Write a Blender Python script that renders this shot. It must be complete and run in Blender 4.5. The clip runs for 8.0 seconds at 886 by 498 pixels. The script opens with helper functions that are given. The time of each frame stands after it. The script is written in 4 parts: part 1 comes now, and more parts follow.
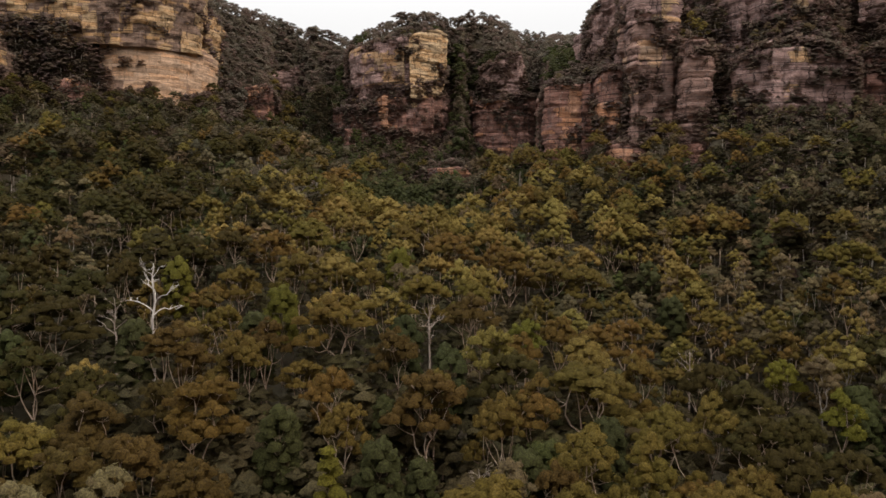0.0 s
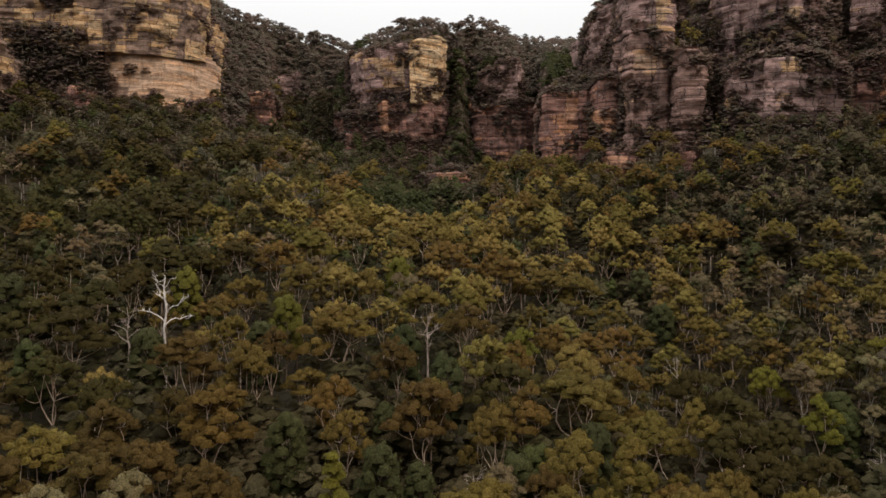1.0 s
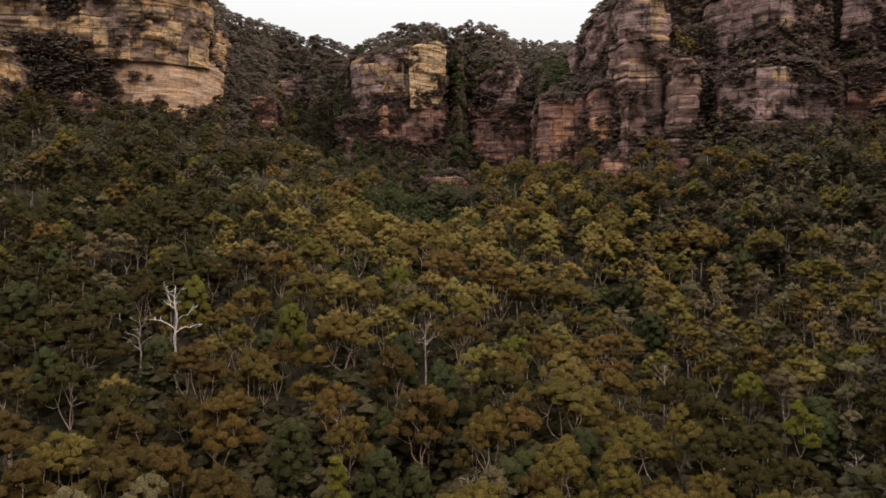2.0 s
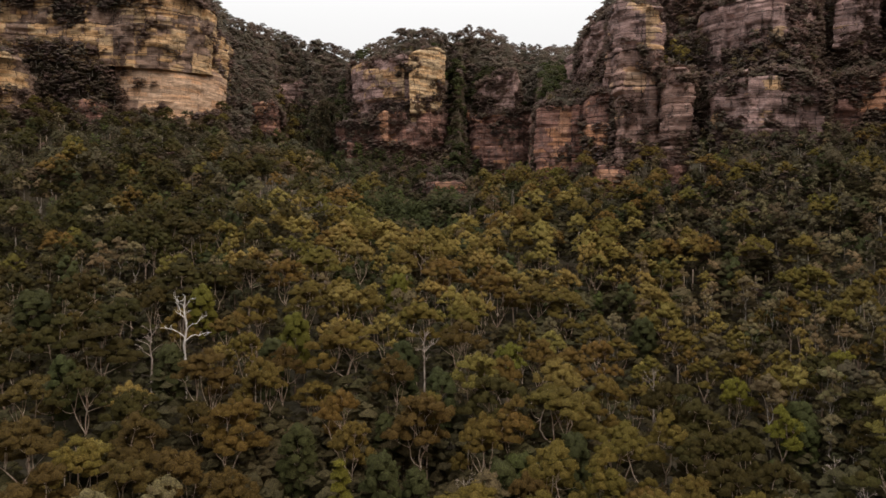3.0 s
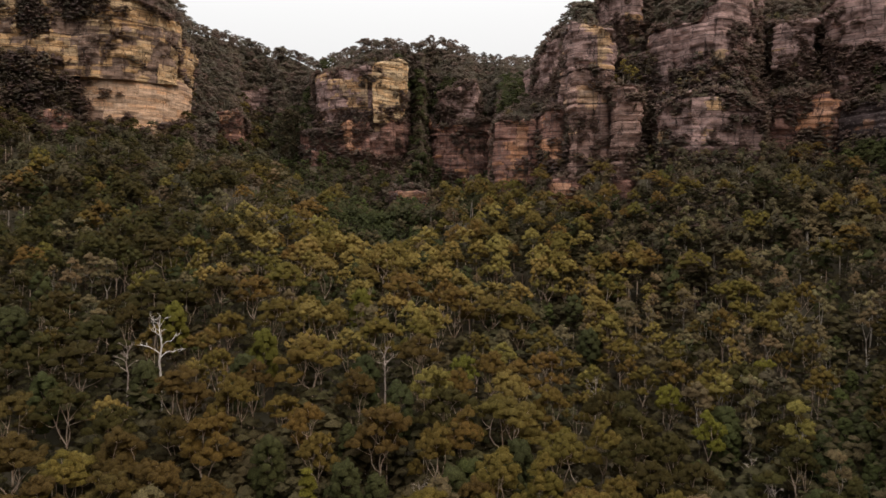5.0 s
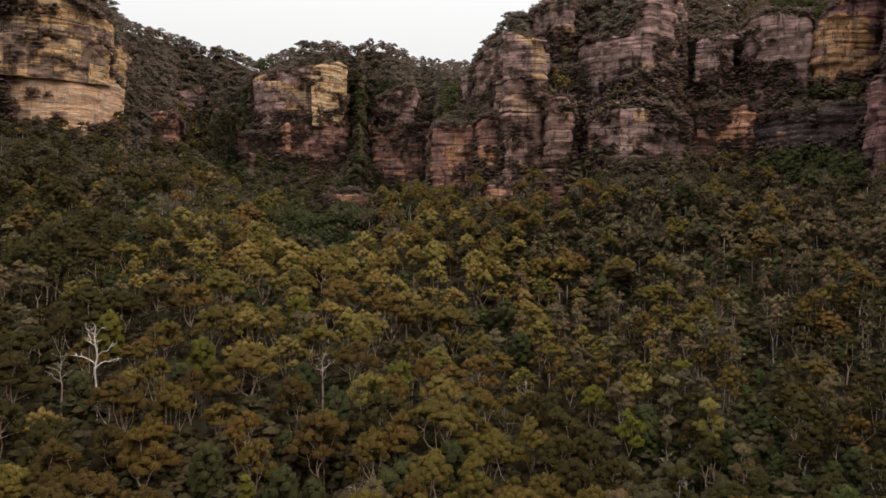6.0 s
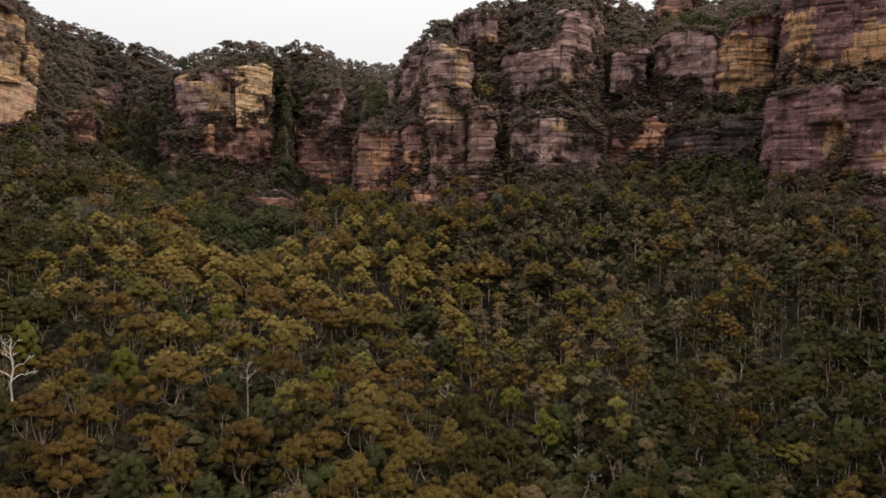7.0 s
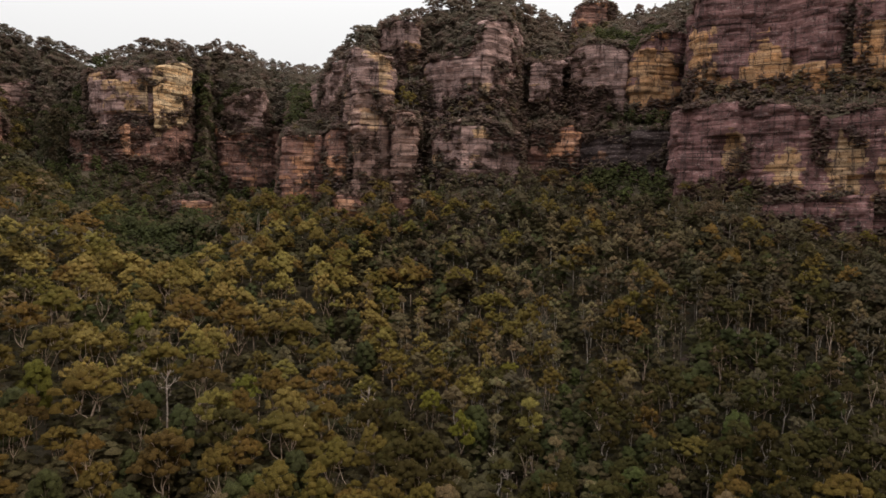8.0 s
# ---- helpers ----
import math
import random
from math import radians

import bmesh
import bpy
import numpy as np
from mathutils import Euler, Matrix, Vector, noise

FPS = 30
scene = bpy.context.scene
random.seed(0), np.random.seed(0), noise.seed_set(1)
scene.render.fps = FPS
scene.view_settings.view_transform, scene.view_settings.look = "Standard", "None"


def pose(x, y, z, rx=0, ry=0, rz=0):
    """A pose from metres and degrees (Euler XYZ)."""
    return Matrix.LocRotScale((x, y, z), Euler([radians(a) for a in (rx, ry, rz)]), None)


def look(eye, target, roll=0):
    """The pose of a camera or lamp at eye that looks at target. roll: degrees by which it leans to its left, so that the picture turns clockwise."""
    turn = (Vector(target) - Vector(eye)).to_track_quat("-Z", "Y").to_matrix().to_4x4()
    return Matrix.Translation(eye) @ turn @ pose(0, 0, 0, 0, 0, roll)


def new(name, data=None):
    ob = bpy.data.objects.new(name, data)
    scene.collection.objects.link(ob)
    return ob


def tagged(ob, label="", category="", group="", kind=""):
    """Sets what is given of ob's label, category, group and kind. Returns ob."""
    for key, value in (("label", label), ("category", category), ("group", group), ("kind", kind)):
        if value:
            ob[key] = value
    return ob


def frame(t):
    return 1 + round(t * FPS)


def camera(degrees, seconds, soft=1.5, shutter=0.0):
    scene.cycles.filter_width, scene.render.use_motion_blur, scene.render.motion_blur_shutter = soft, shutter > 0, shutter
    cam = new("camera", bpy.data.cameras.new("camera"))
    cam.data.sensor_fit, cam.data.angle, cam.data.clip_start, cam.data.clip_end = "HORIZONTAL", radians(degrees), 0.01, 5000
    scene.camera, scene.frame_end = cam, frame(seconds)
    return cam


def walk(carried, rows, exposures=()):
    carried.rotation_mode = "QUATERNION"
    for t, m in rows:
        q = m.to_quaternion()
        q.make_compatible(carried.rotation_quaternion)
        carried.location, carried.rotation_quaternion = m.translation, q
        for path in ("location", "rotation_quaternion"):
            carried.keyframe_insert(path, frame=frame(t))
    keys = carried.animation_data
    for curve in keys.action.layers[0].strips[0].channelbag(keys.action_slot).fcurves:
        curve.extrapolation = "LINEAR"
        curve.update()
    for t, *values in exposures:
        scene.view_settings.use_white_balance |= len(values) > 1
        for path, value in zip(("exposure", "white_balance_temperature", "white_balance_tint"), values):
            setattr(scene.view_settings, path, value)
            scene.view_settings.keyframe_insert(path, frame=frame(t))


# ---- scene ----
cam = camera(65.4, 8.0, soft=1.6)
METRES, EYE, TILT, LEAN, TURN = 70.0, 90.0, -2.0, 0.0, 0.0
ROWS = [
    (0.0, 0.0, 0.0, 0.0, 0.0, 0.0, -0.0),
    (0.5, 0.0049, -0.0583, 0.0255, 0.01, -0.08, -0.01),
    (1.0, 0.0094, -0.1124, 0.049, 0.02, -0.13, -0.02),
    (1.5, 0.014, -0.1706, 0.074, 0.02, -0.2, -0.05),
    (3.0, 0.027, -0.3409, 0.1478, 0.03, -0.39, -0.09),
    (3.5, 0.0311, -0.3989, 0.1731, 0.04, -0.42, -0.11),
    (4.0, 0.0381, -0.4552, 0.1977, -0.54, -0.48, -0.12),
    (5.5, 0.0558, -0.6262, 0.2701, -4.95, -0.62, -0.14),
    (6.0, 0.063, -0.6828, 0.2943, -7.82, -0.67, -0.16),
    (6.5, 0.066, -0.7417, 0.3198, -11.06, -0.72, -0.17),
    (7.0, 0.0668, -0.7978, 0.3436, -13.75, -0.76, -0.17),
    (7.5, 0.068, -0.8584, 0.3695, -16.54, -0.8, -0.2),
    (8.0, 0.0675, -0.9158, 0.3944, -19.82, -0.85, -0.21),
]
walk(cam, [(t, pose(0, 0, EYE, TILT, LEAN, TURN) @ pose(METRES * x, METRES * y, METRES * z, 90 + pitch, roll, yaw)) for t, x, y, z, yaw, pitch, roll in ROWS])

# ---- light: an overcast evening sky, soft light from the open valley behind the camera ----
world = bpy.data.worlds.new("sky")
scene.world = world
world.use_nodes = True
wn, wl = world.node_tree.nodes, world.node_tree.links
wn.clear()
SUN_UP, SUN_AZ = 44.0, 112.0      # degrees above the horizon; degrees clockwise from +y
w_sky = wn.new("ShaderNodeTexSky")
w_sky.sky_type, w_sky.sun_disc = "NISHITA", False
w_sky.sun_elevation, w_sky.sun_rotation = radians(SUN_UP), radians(SUN_AZ)
w_sky.dust_density = 3.0
w_gain = wn.new("ShaderNodeVectorMath")
w_gain.operation = "SCALE"
w_gain.inputs["Scale"].default_value = 0.10
w_mix = wn.new("ShaderNodeMix")          # cloud cover: the blue sky is mostly hidden by white cloud
w_mix.data_type = "RGBA"
w_mix.inputs["Factor"].default_value = 0.94
w_mix.inputs["B"].default_value = (0.90, 0.890, 0.880, 1)
# an overcast sky is about three times as bright overhead as at the horizon
w_dir = wn.new("ShaderNodeTexCoord")
w_xyz = wn.new("ShaderNodeSeparateXYZ")
w_sq = wn.new("ShaderNodeMath")
w_sq.operation = "MULTIPLY"
w_up = wn.new("ShaderNodeMath")
w_up.operation = "MULTIPLY_ADD"
w_up.inputs[1].default_value, w_up.inputs[2].default_value = 2.8, 0.91
wl.new(w_dir.outputs["Generated"], w_xyz.inputs["Vector"])
wl.new(w_xyz.outputs["Z"], w_sq.inputs[0])
wl.new(w_xyz.outputs["Z"], w_sq.inputs[1])
w_cube = wn.new("ShaderNodeMath")
w_cube.operation = "MULTIPLY"
wl.new(w_sq.outputs["Value"], w_cube.inputs[0])
w_cube.inputs[1].default_value = 1.0
w_rise = wn.new("ShaderNodeMath")
w_rise.operation = "MAXIMUM"
w_rise.inputs[1].default_value = 0.0
wl.new(w_cube.outputs["Value"], w_rise.inputs[0])
wl.new(w_rise.outputs["Value"], w_up.inputs[0])
w_back = wn.new("ShaderNodeBackground")
w_out = wn.new("ShaderNodeOutputWorld")
wl.new(w_sky.outputs["Color"], w_gain.inputs[0])
wl.new(w_gain.outputs["Vector"], w_mix.inputs["A"])
wl.new(w_mix.outputs["Result"], w_back.inputs["Color"])
wl.new(w_up.outputs["Value"], w_back.inputs["Strength"])
wl.new(w_back.outputs["Background"], w_out.inputs["Surface"])
sun = new("sun", bpy.data.lights.new("sun", "SUN"))
sun.data.energy, sun.data.angle, sun.data.color = 1.2, radians(40), (1.0, 0.84, 0.65)
sun.matrix_basis = look((0, 0, 0), (-math.sin(radians(SUN_AZ)) * math.cos(radians(SUN_UP)),
                                    -math.cos(radians(SUN_AZ)) * math.cos(radians(SUN_UP)), -math.sin(radians(SUN_UP))))

# ---- materials ----


class Nodes:
    """A small writer for node materials."""

    def __init__(self, name, rough=0.9, gloss=0.2):
        self.mat = bpy.data.materials.new(name)
        self.mat.use_nodes = True
        self.tree = self.mat.node_tree
        self.shader = self.tree.nodes["Principled BSDF"]
        self.shader.inputs["Roughness"].default_value = rough
        self.shader.inputs["Specular IOR Level"].default_value = gloss
        self.place = self.add("ShaderNodeNewGeometry").outputs["Position"]

    def add(self, kind):
        return self.tree.nodes.new(kind)

    def put(self, socket, value):
        if isinstance(value, bpy.types.NodeSocket):
            self.tree.links.new(value, socket)
        else:
            socket.default_value = value

    def scaled(self, x, y, z, source=None):
        n = self.add("ShaderNodeMapping")
        self.put(n.inputs["Vector"], source or self.place)
        n.inputs["Scale"].default_value = (x, y, z)
        return n.outputs["Vector"]

    def noise(self, vector, scale, detail=4.0, rough=0.55):
        n = self.add("ShaderNodeTexNoise")
        self.put(n.inputs["Vector"], vector)
        n.inputs["Scale"].default_value, n.inputs["Detail"].default_value, n.inputs["Roughness"].default_value = scale, detail, rough
        return n.outputs["Fac"]

    def ramp(self, value, lo, hi, a=0.0, b=1.0):
        n = self.add("ShaderNodeMapRange")
        n.interpolation_type = "SMOOTHSTEP"
        for key, v in (("Value", value), ("From Min", lo), ("From Max", hi), ("To Min", a), ("To Max", b)):
            self.put(n.inputs[key], v)
        return n.outputs["Result"]

    def calc(self, how, a, b=0.0):
        n = self.add("ShaderNodeMath")
        n.operation = how
        self.put(n.inputs[0], a), self.put(n.inputs[1], b)
        return n.outputs["Value"]

    def mix(self, fac, a, b, how="MIX"):
        n = self.add("ShaderNodeMix")
        n.data_type, n.blend_type = "RGBA", how
        for key, v in (("Factor", fac), ("A", a), ("B", b)):
            self.put(n.inputs[key], (*v, 1.0) if isinstance(v, tuple) else v)
        return n.outputs["Result"]

    def part_of(self, axis, source=None):
        n = self.add("ShaderNodeSeparateXYZ")
        self.put(n.inputs["Vector"], source or self.place)
        return n.outputs[axis]

    def bump(self, height, depth, strength=0.8):
        n = self.add("ShaderNodeBump")
        n.inputs["Strength"].default_value, n.inputs["Distance"].default_value = strength, depth
        self.put(n.inputs["Height"], height)
        self.put(self.shader.inputs["Normal"], n.outputs["Normal"])

    def colour(self, value):
        self.put(self.shader.inputs["Base Color"], value)
        return self.mat


def rock(name, weathered, fresh, stain=0.5, open_joints=1.0):
    """Bedded sandstone: weathered skin, fresh broken stone where blocks fell away, courses of blocks of differing tone with
    open joints between them, dark water streaks and pale lichen."""
    n = Nodes(name, 0.92, 0.12)
    along, fell = n.add("ShaderNodeAttribute"), n.add("ShaderNodeAttribute")
    along.attribute_name, fell.attribute_name = "run", "fresh"
    level = n.part_of("Z")
    sway = n.noise(n.scaled(1, 1, 1), 0.12, 3, 0.6)
    # courses are uneven in height and dip a little along the wall
    course = n.calc("ADD", level, n.calc("MULTIPLY", n.noise(n.scaled(0.004, 0.004, 0.16), 1.0, 2, 0.5), 5.0))
    course = n.calc("ADD", course, n.calc("MULTIPLY", sway, 0.6))
    shift = n.calc("ADD", along.outputs["Fac"], n.calc("MULTIPLY", n.noise(n.scaled(0.3, 0.3, 1), 0.35, 2, 0.6), 5.0))

    def blocks(wide, high, gap, off):
        where = n.add("ShaderNodeCombineXYZ")
        n.put(where.inputs["X"], n.calc("ADD", shift, off)), n.put(where.inputs["Y"], course)
        b = n.add("ShaderNodeTexBrick")
        b.offset, b.squash, b.squash_frequency = 0.37, 1.6, 3
        n.put(b.inputs["Vector"], where.outputs["Vector"])
        for key, v in (("Scale", 1.0), ("Brick Width", wide), ("Row Height", high), ("Mortar Size", gap), ("Mortar Smooth", 0.25)):
            b.inputs[key].default_value = v
        b.inputs["Color1"].default_value, b.inputs["Color2"].default_value, b.inputs["Mortar"].default_value = (0, 0, 0, 1), (1, 1, 1, 1), (0.5, 0.5, 0.5, 1)
        return n.part_of("X", b.outputs["Color"]), b.outputs["Fac"]

    panel, panel_edge = blocks(12.0, 9.5, 0.22, 3.0)
    block, block_edge = blocks(8.5, 2.5, 0.13, 0.0)
    brick, brick_edge = blocks(5.0, 0.95, 0.07, 1.3)
    patch = n.noise(n.scaled(1, 1, 1.4), 0.10, 5, 0.62)
    fine = n.noise(n.scaled(1, 1, 1.5), 1.0, 5, 0.72)
    streak = n.noise(n.scaled(1, 1, 0.05), 0.34, 4, 0.6)
    lichen = n.noise(n.scaled(1, 1, 2.2), 0.45, 5, 0.72)
    cover = n.calc("ADD", fell.outputs["Fac"], n.calc("MULTIPLY", n.calc("SUBTRACT", patch, 0.5), 0.6))
    cover = n.calc("ADD", cover, n.calc("MULTIPLY", n.calc("SUBTRACT", panel, 0.5), 0.5))
    cover = n.ramp(n.calc("ADD", cover, n.calc("MULTIPLY", n.calc("SUBTRACT", block, 0.5), 0.35)), 0.43, 0.53)
    skin = n.mix(n.ramp(patch, 0.35, 0.66), weathered, tuple(v * 0.52 for v in weathered))
    skin = n.mix(n.ramp(lichen, 0.55, 0.66, 0.0, 0.6), skin, (0.46, 0.375, 0.335))
    broken = n.mix(n.ramp(block, 0.2, 0.9), fresh, tuple(v * m for v, m in zip(fresh, (0.90, 0.78, 0.66))))
    broken = n.mix(n.ramp(fine, 0.5, 0.75, 0, 0.5), broken, (0.56, 0.445, 0.33))
    col = n.mix(cover, skin, broken)
    bands = n.noise(n.scaled(0.05, 0.05, 1.3), 1.0, 3, 0.6)
    tone = n.add("ShaderNodeCombineColor")
    shade = n.calc("ADD", n.calc("MULTIPLY_ADD", block, 0.34), n.calc("ADD", n.calc("MULTIPLY", brick, 0.22), n.calc("MULTIPLY", panel, 0.16)))
    shade.node.inputs[0].links[0].from_node.inputs[2].default_value = 0.74
    shade = n.calc("MULTIPLY", shade, n.ramp(bands, 0.36, 0.62, 0.80, 1.14))
    for key in ("Red", "Green", "Blue"):
        n.put(tone.inputs[key], shade)
    col = n.mix(1.0, col, tone.outputs["Color"], "MULTIPLY")
    col = n.mix(n.ramp(streak, 0.54, 0.63, 0, stain), col, (0.075, 0.054, 0.054))
    runs = n.noise(n.scaled(0.06, 0.06, 0.35), 1.0, 3, 0.6)
    joints = n.calc("MULTIPLY", panel_edge, n.ramp(patch, 0.36, 0.48, 0, 0.95))
    joints = n.calc("MAXIMUM", joints, n.calc("MULTIPLY", block_edge, n.ramp(runs, 0.42, 0.52, 0, 0.9)))
    joints = n.calc("MAXIMUM", joints, n.calc("MULTIPLY", brick_edge, n.ramp(lichen, 0.46, 0.58, 0, 0.65)))
    upright = n.noise(n.scaled(0.11, 0.11, 0.010), 1.0, 2, 0.5)
    cleft = n.ramp(n.calc("ABSOLUTE", n.calc("SUBTRACT", upright, 0.5)), 0.0, 0.010, 0.8, 0.0)
    joints = n.calc("MAXIMUM", joints, n.calc("MULTIPLY", cleft, n.ramp(patch, 0.42, 0.52)))
    joints = n.calc("MULTIPLY", joints, open_joints)
    col = n.mix(joints, col, (0.045, 0.034, 0.032))
    col = n.mix(n.ramp(fine, 0.34, 0.48, 0.45, 0.0), col, (0.085, 0.06, 0.055))
    height = n.calc("ADD", n.calc("MULTIPLY", fine, 0.7), n.calc("MULTIPLY", joints, -1.0))
    n.bump(n.calc("ADD", height, n.calc("MULTIPLY", n.calc("ADD", block, n.calc("ADD", brick, panel)), 0.5)), 0.8, 1.0)
    return n.colour(col)


PURPLE, GREY = (0.265, 0.138, 0.130), (0.44, 0.282, 0.25)
ROCKS = {
    "cream": rock("cream_sandstone", (0.30, 0.195, 0.145), (0.50, 0.345, 0.20), 0.3),
    "pale": rock("pale_sandstone", (0.42, 0.265, 0.19), (0.60, 0.40, 0.275), 0.2, 0.4),
    "yellow": rock("yellow_sandstone", (0.44, 0.32, 0.21), (0.63, 0.45, 0.275), 0.25),
    "russet": rock("russet_sandstone", (0.34, 0.175, 0.135), (0.53, 0.285, 0.185), 0.45),
    "column": rock("column_sandstone", (0.40, 0.245, 0.20), (0.50, 0.34, 0.24), 0.45),
    "grey": rock("grey_sandstone", GREY, (0.50, 0.34, 0.21), 0.4),
    # The shade of the deep recess is put into this near-black rock colour.
    "dark": rock("recess_shade_sandstone", (0.075, 0.052, 0.05), (0.2, 0.12, 0.09), 0.6),
    "stained": rock("purple_sandstone", PURPLE, (0.46, 0.305, 0.185), 0.65),
    "orange": rock("orange_sandstone", PURPLE, (0.48, 0.28, 0.15), 0.6),
}
# share of freshly broken blocks, height below which all is fresh, and rock falls as (x, y, z, size)
FRESH = {
    "cream": (1.0, None, ()), "pale": (1.1, None, ()), "yellow": (1.3, None, ()), "russet": (0.5, None, ()),
    "column": (0.28, None, ((111, 368, 180, 7),)), "grey": (0.26, None, ((112, 373, 195, 8), (186, 362, 200, 8), (147, 350, 152, 7))), "dark": (0.0, None, ()),
    "stained": (-0.25, None, ((297, 257, 160, 8), (311, 233, 149, 13), (331, 209, 148, 18), (343, 188, 146, 22))),
    "orange": (-0.2, 215.0, ((306, 299, 224, 15), (334, 274, 214, 14), (372, 230, 216, 16), (300, 340, 218, 26))),
}


def leaves(name, tints, rough=0.65):
    """Foliage: each tree takes its tint from the row of colours; twigs and leaves give a fine, rough relief."""
    n = Nodes(name, rough, 0.05)
    own = n.add("ShaderNodeAttribute")
    own.attribute_name = "tint"
    info = n.add("ShaderNodeObjectInfo")
    pick = n.calc("FRACT", n.calc("ADD", own.outputs["Fac"], info.outputs["Random"]))
    ramp = n.add("ShaderNodeValToRGB")
    ramp.color_ramp.interpolation = "LINEAR"
    while len(ramp.color_ramp.elements) < len(tints):
        ramp.color_ramp.elements.new(0.5)
    for i, c in enumerate(tints):
        ramp.color_ramp.elements[i].position = i / (len(tints) - 1)
        ramp.color_ramp.elements[i].color = (*c, 1)
    n.put(ramp.inputs["Fac"], pick)
    stand = n.noise(n.place, 0.014, 3)
    col = n.mix(n.ramp(stand, 0.42, 0.64, 0, 0.4), ramp.outputs["Color"], tuple(v * m for v, m in zip(tints[0], (1.06, 0.88, 0.9))))
    vigour = n.calc("PINGPONG", n.calc("MULTIPLY", pick, 3.7), 0.5)     # some trees are denser and darker than others
    lit = n.add("ShaderNodeCombineColor")
    for key in ("Red", "Green", "Blue"):
        n.put(lit.inputs[key], n.ramp(vigour, 0.05, 0.45, 0.80, 1.02))
    col = n.mix(1.0, col, lit.outputs["Color"], "MULTIPLY")
    twigs = n.noise(n.place, 3.2, 4, 0.75)
    col = n.mix(n.ramp(twigs, 0.40, 0.62), n.mix(1.0, col, (0.62, 0.60, 0.65), "MULTIPLY"), n.mix(1.0, col, (1.42, 1.41, 1.28), "MULTIPLY"))
    n.bump(twigs, 0.35, 0.6)
    n.put(n.shader.inputs["Base Color"], col)
    thin = n.add("ShaderNodeBsdfTranslucent")
    n.put(thin.inputs["Color"], col)
    both = n.add("ShaderNodeMixShader")
    both.inputs["Fac"].default_value = 0.45
    n.tree.links.new(n.shader.outputs["BSDF"], both.inputs[1])
    n.tree.links.new(thin.outputs["BSDF"], both.inputs[2])
    n.tree.links.new(both.outputs["Shader"], n.tree.nodes["Material Output"].inputs["Surface"])
    return n.mat


GUM_LEAF = leaves("gum_foliage", [(0.135, 0.0971, 0.0256), (0.118, 0.0947, 0.0256), (0.151, 0.0875, 0.0266), (0.131, 0.0882, 0.0233), (0.135, 0.116, 0.0266), (0.121, 0.0922, 0.0256)])
SLOPE_LEAF = leaves("slope_foliage", [(0.166, 0.128, 0.0638), (0.133, 0.114, 0.0638), (0.176, 0.118, 0.0638), (0.152, 0.137, 0.066)])
DEEP_LEAF = leaves("rainforest_foliage", [(0.0619, 0.0671, 0.0241), (0.0499, 0.0568, 0.0232), (0.0619, 0.0636, 0.0258), (0.0722, 0.0843, 0.0258)])
# Greyer, bluer and lighter than plain scrub: distance haze is put into the colour.
HAZY_SCRUB_LEAF = leaves("hazy_scrub_foliage", [(0.18, 0.128, 0.0958), (0.143, 0.123, 0.0932), (0.188, 0.123, 0.105), (0.153, 0.116, 0.108)])
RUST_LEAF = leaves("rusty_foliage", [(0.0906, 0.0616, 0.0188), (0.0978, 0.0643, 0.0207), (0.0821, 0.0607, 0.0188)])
# Brown gum leaves, with the shade of near and side slopes coloured in.
SHADED_BROWN_LEAF = leaves("shaded_brown_gum_foliage", [(0.0597, 0.048, 0.0142), (0.0521, 0.047, 0.0148), (0.0636, 0.0451, 0.0142), (0.0483, 0.046, 0.0142)])
# Brighter copy of the gum leaves: the spur's light is put into the colour.
LIT_LEAF = leaves("lit_gum_foliage", [(0.22, 0.168, 0.0483), (0.202, 0.172, 0.0483), (0.23, 0.157, 0.0483), (0.192, 0.154, 0.0468)])
UNDER_LEAF = leaves("undergrowth_foliage", [(0.088, 0.074, 0.036), (0.076, 0.072, 0.037), (0.094, 0.072, 0.037), (0.08, 0.076, 0.034)])
# Dim copy of the slope foliage, shade and haze put into its colour.
SHADED_LEAF = leaves("shaded_gum_foliage", [(0.0945, 0.0749, 0.042), (0.0753, 0.0689, 0.0437), (0.107, 0.0713, 0.042), (0.0825, 0.0784, 0.042)])
# The haze over the far rim is mixed into this leaf colour.
HAZY_PLATEAU_LEAF = leaves("hazy_plateau_foliage", [(0.171, 0.134, 0.0988), (0.139, 0.129, 0.0988), (0.193, 0.134, 0.111), (0.15, 0.122, 0.0988)])
LIME_LEAF = leaves("lime_foliage", [(0.134, 0.125, 0.021), (0.118, 0.115, 0.024), (0.148, 0.126, 0.024)])


def bark(name, light, dark):
    n = Nodes(name, 0.85, 0.2)
    grain = n.noise(n.scaled(1, 1, 0.18), 2.2, 4, 0.6)
    n.bump(grain, 0.05)
    return n.colour(n.mix(n.ramp(grain, 0.38, 0.62), dark, light))


GUM_BARK = bark("gum_bark", (0.46, 0.36, 0.28), (0.26, 0.17, 0.12))
PALE_BARK = bark("pale_bark", (0.38, 0.33, 0.28), (0.19, 0.15, 0.12))
GREY_WOOD = bark("grey_wood", (0.40, 0.33, 0.28), (0.24, 0.18, 0.15))
DEAD_WOOD = bark("dead_wood", (0.66, 0.61, 0.57), (0.40, 0.34, 0.31))


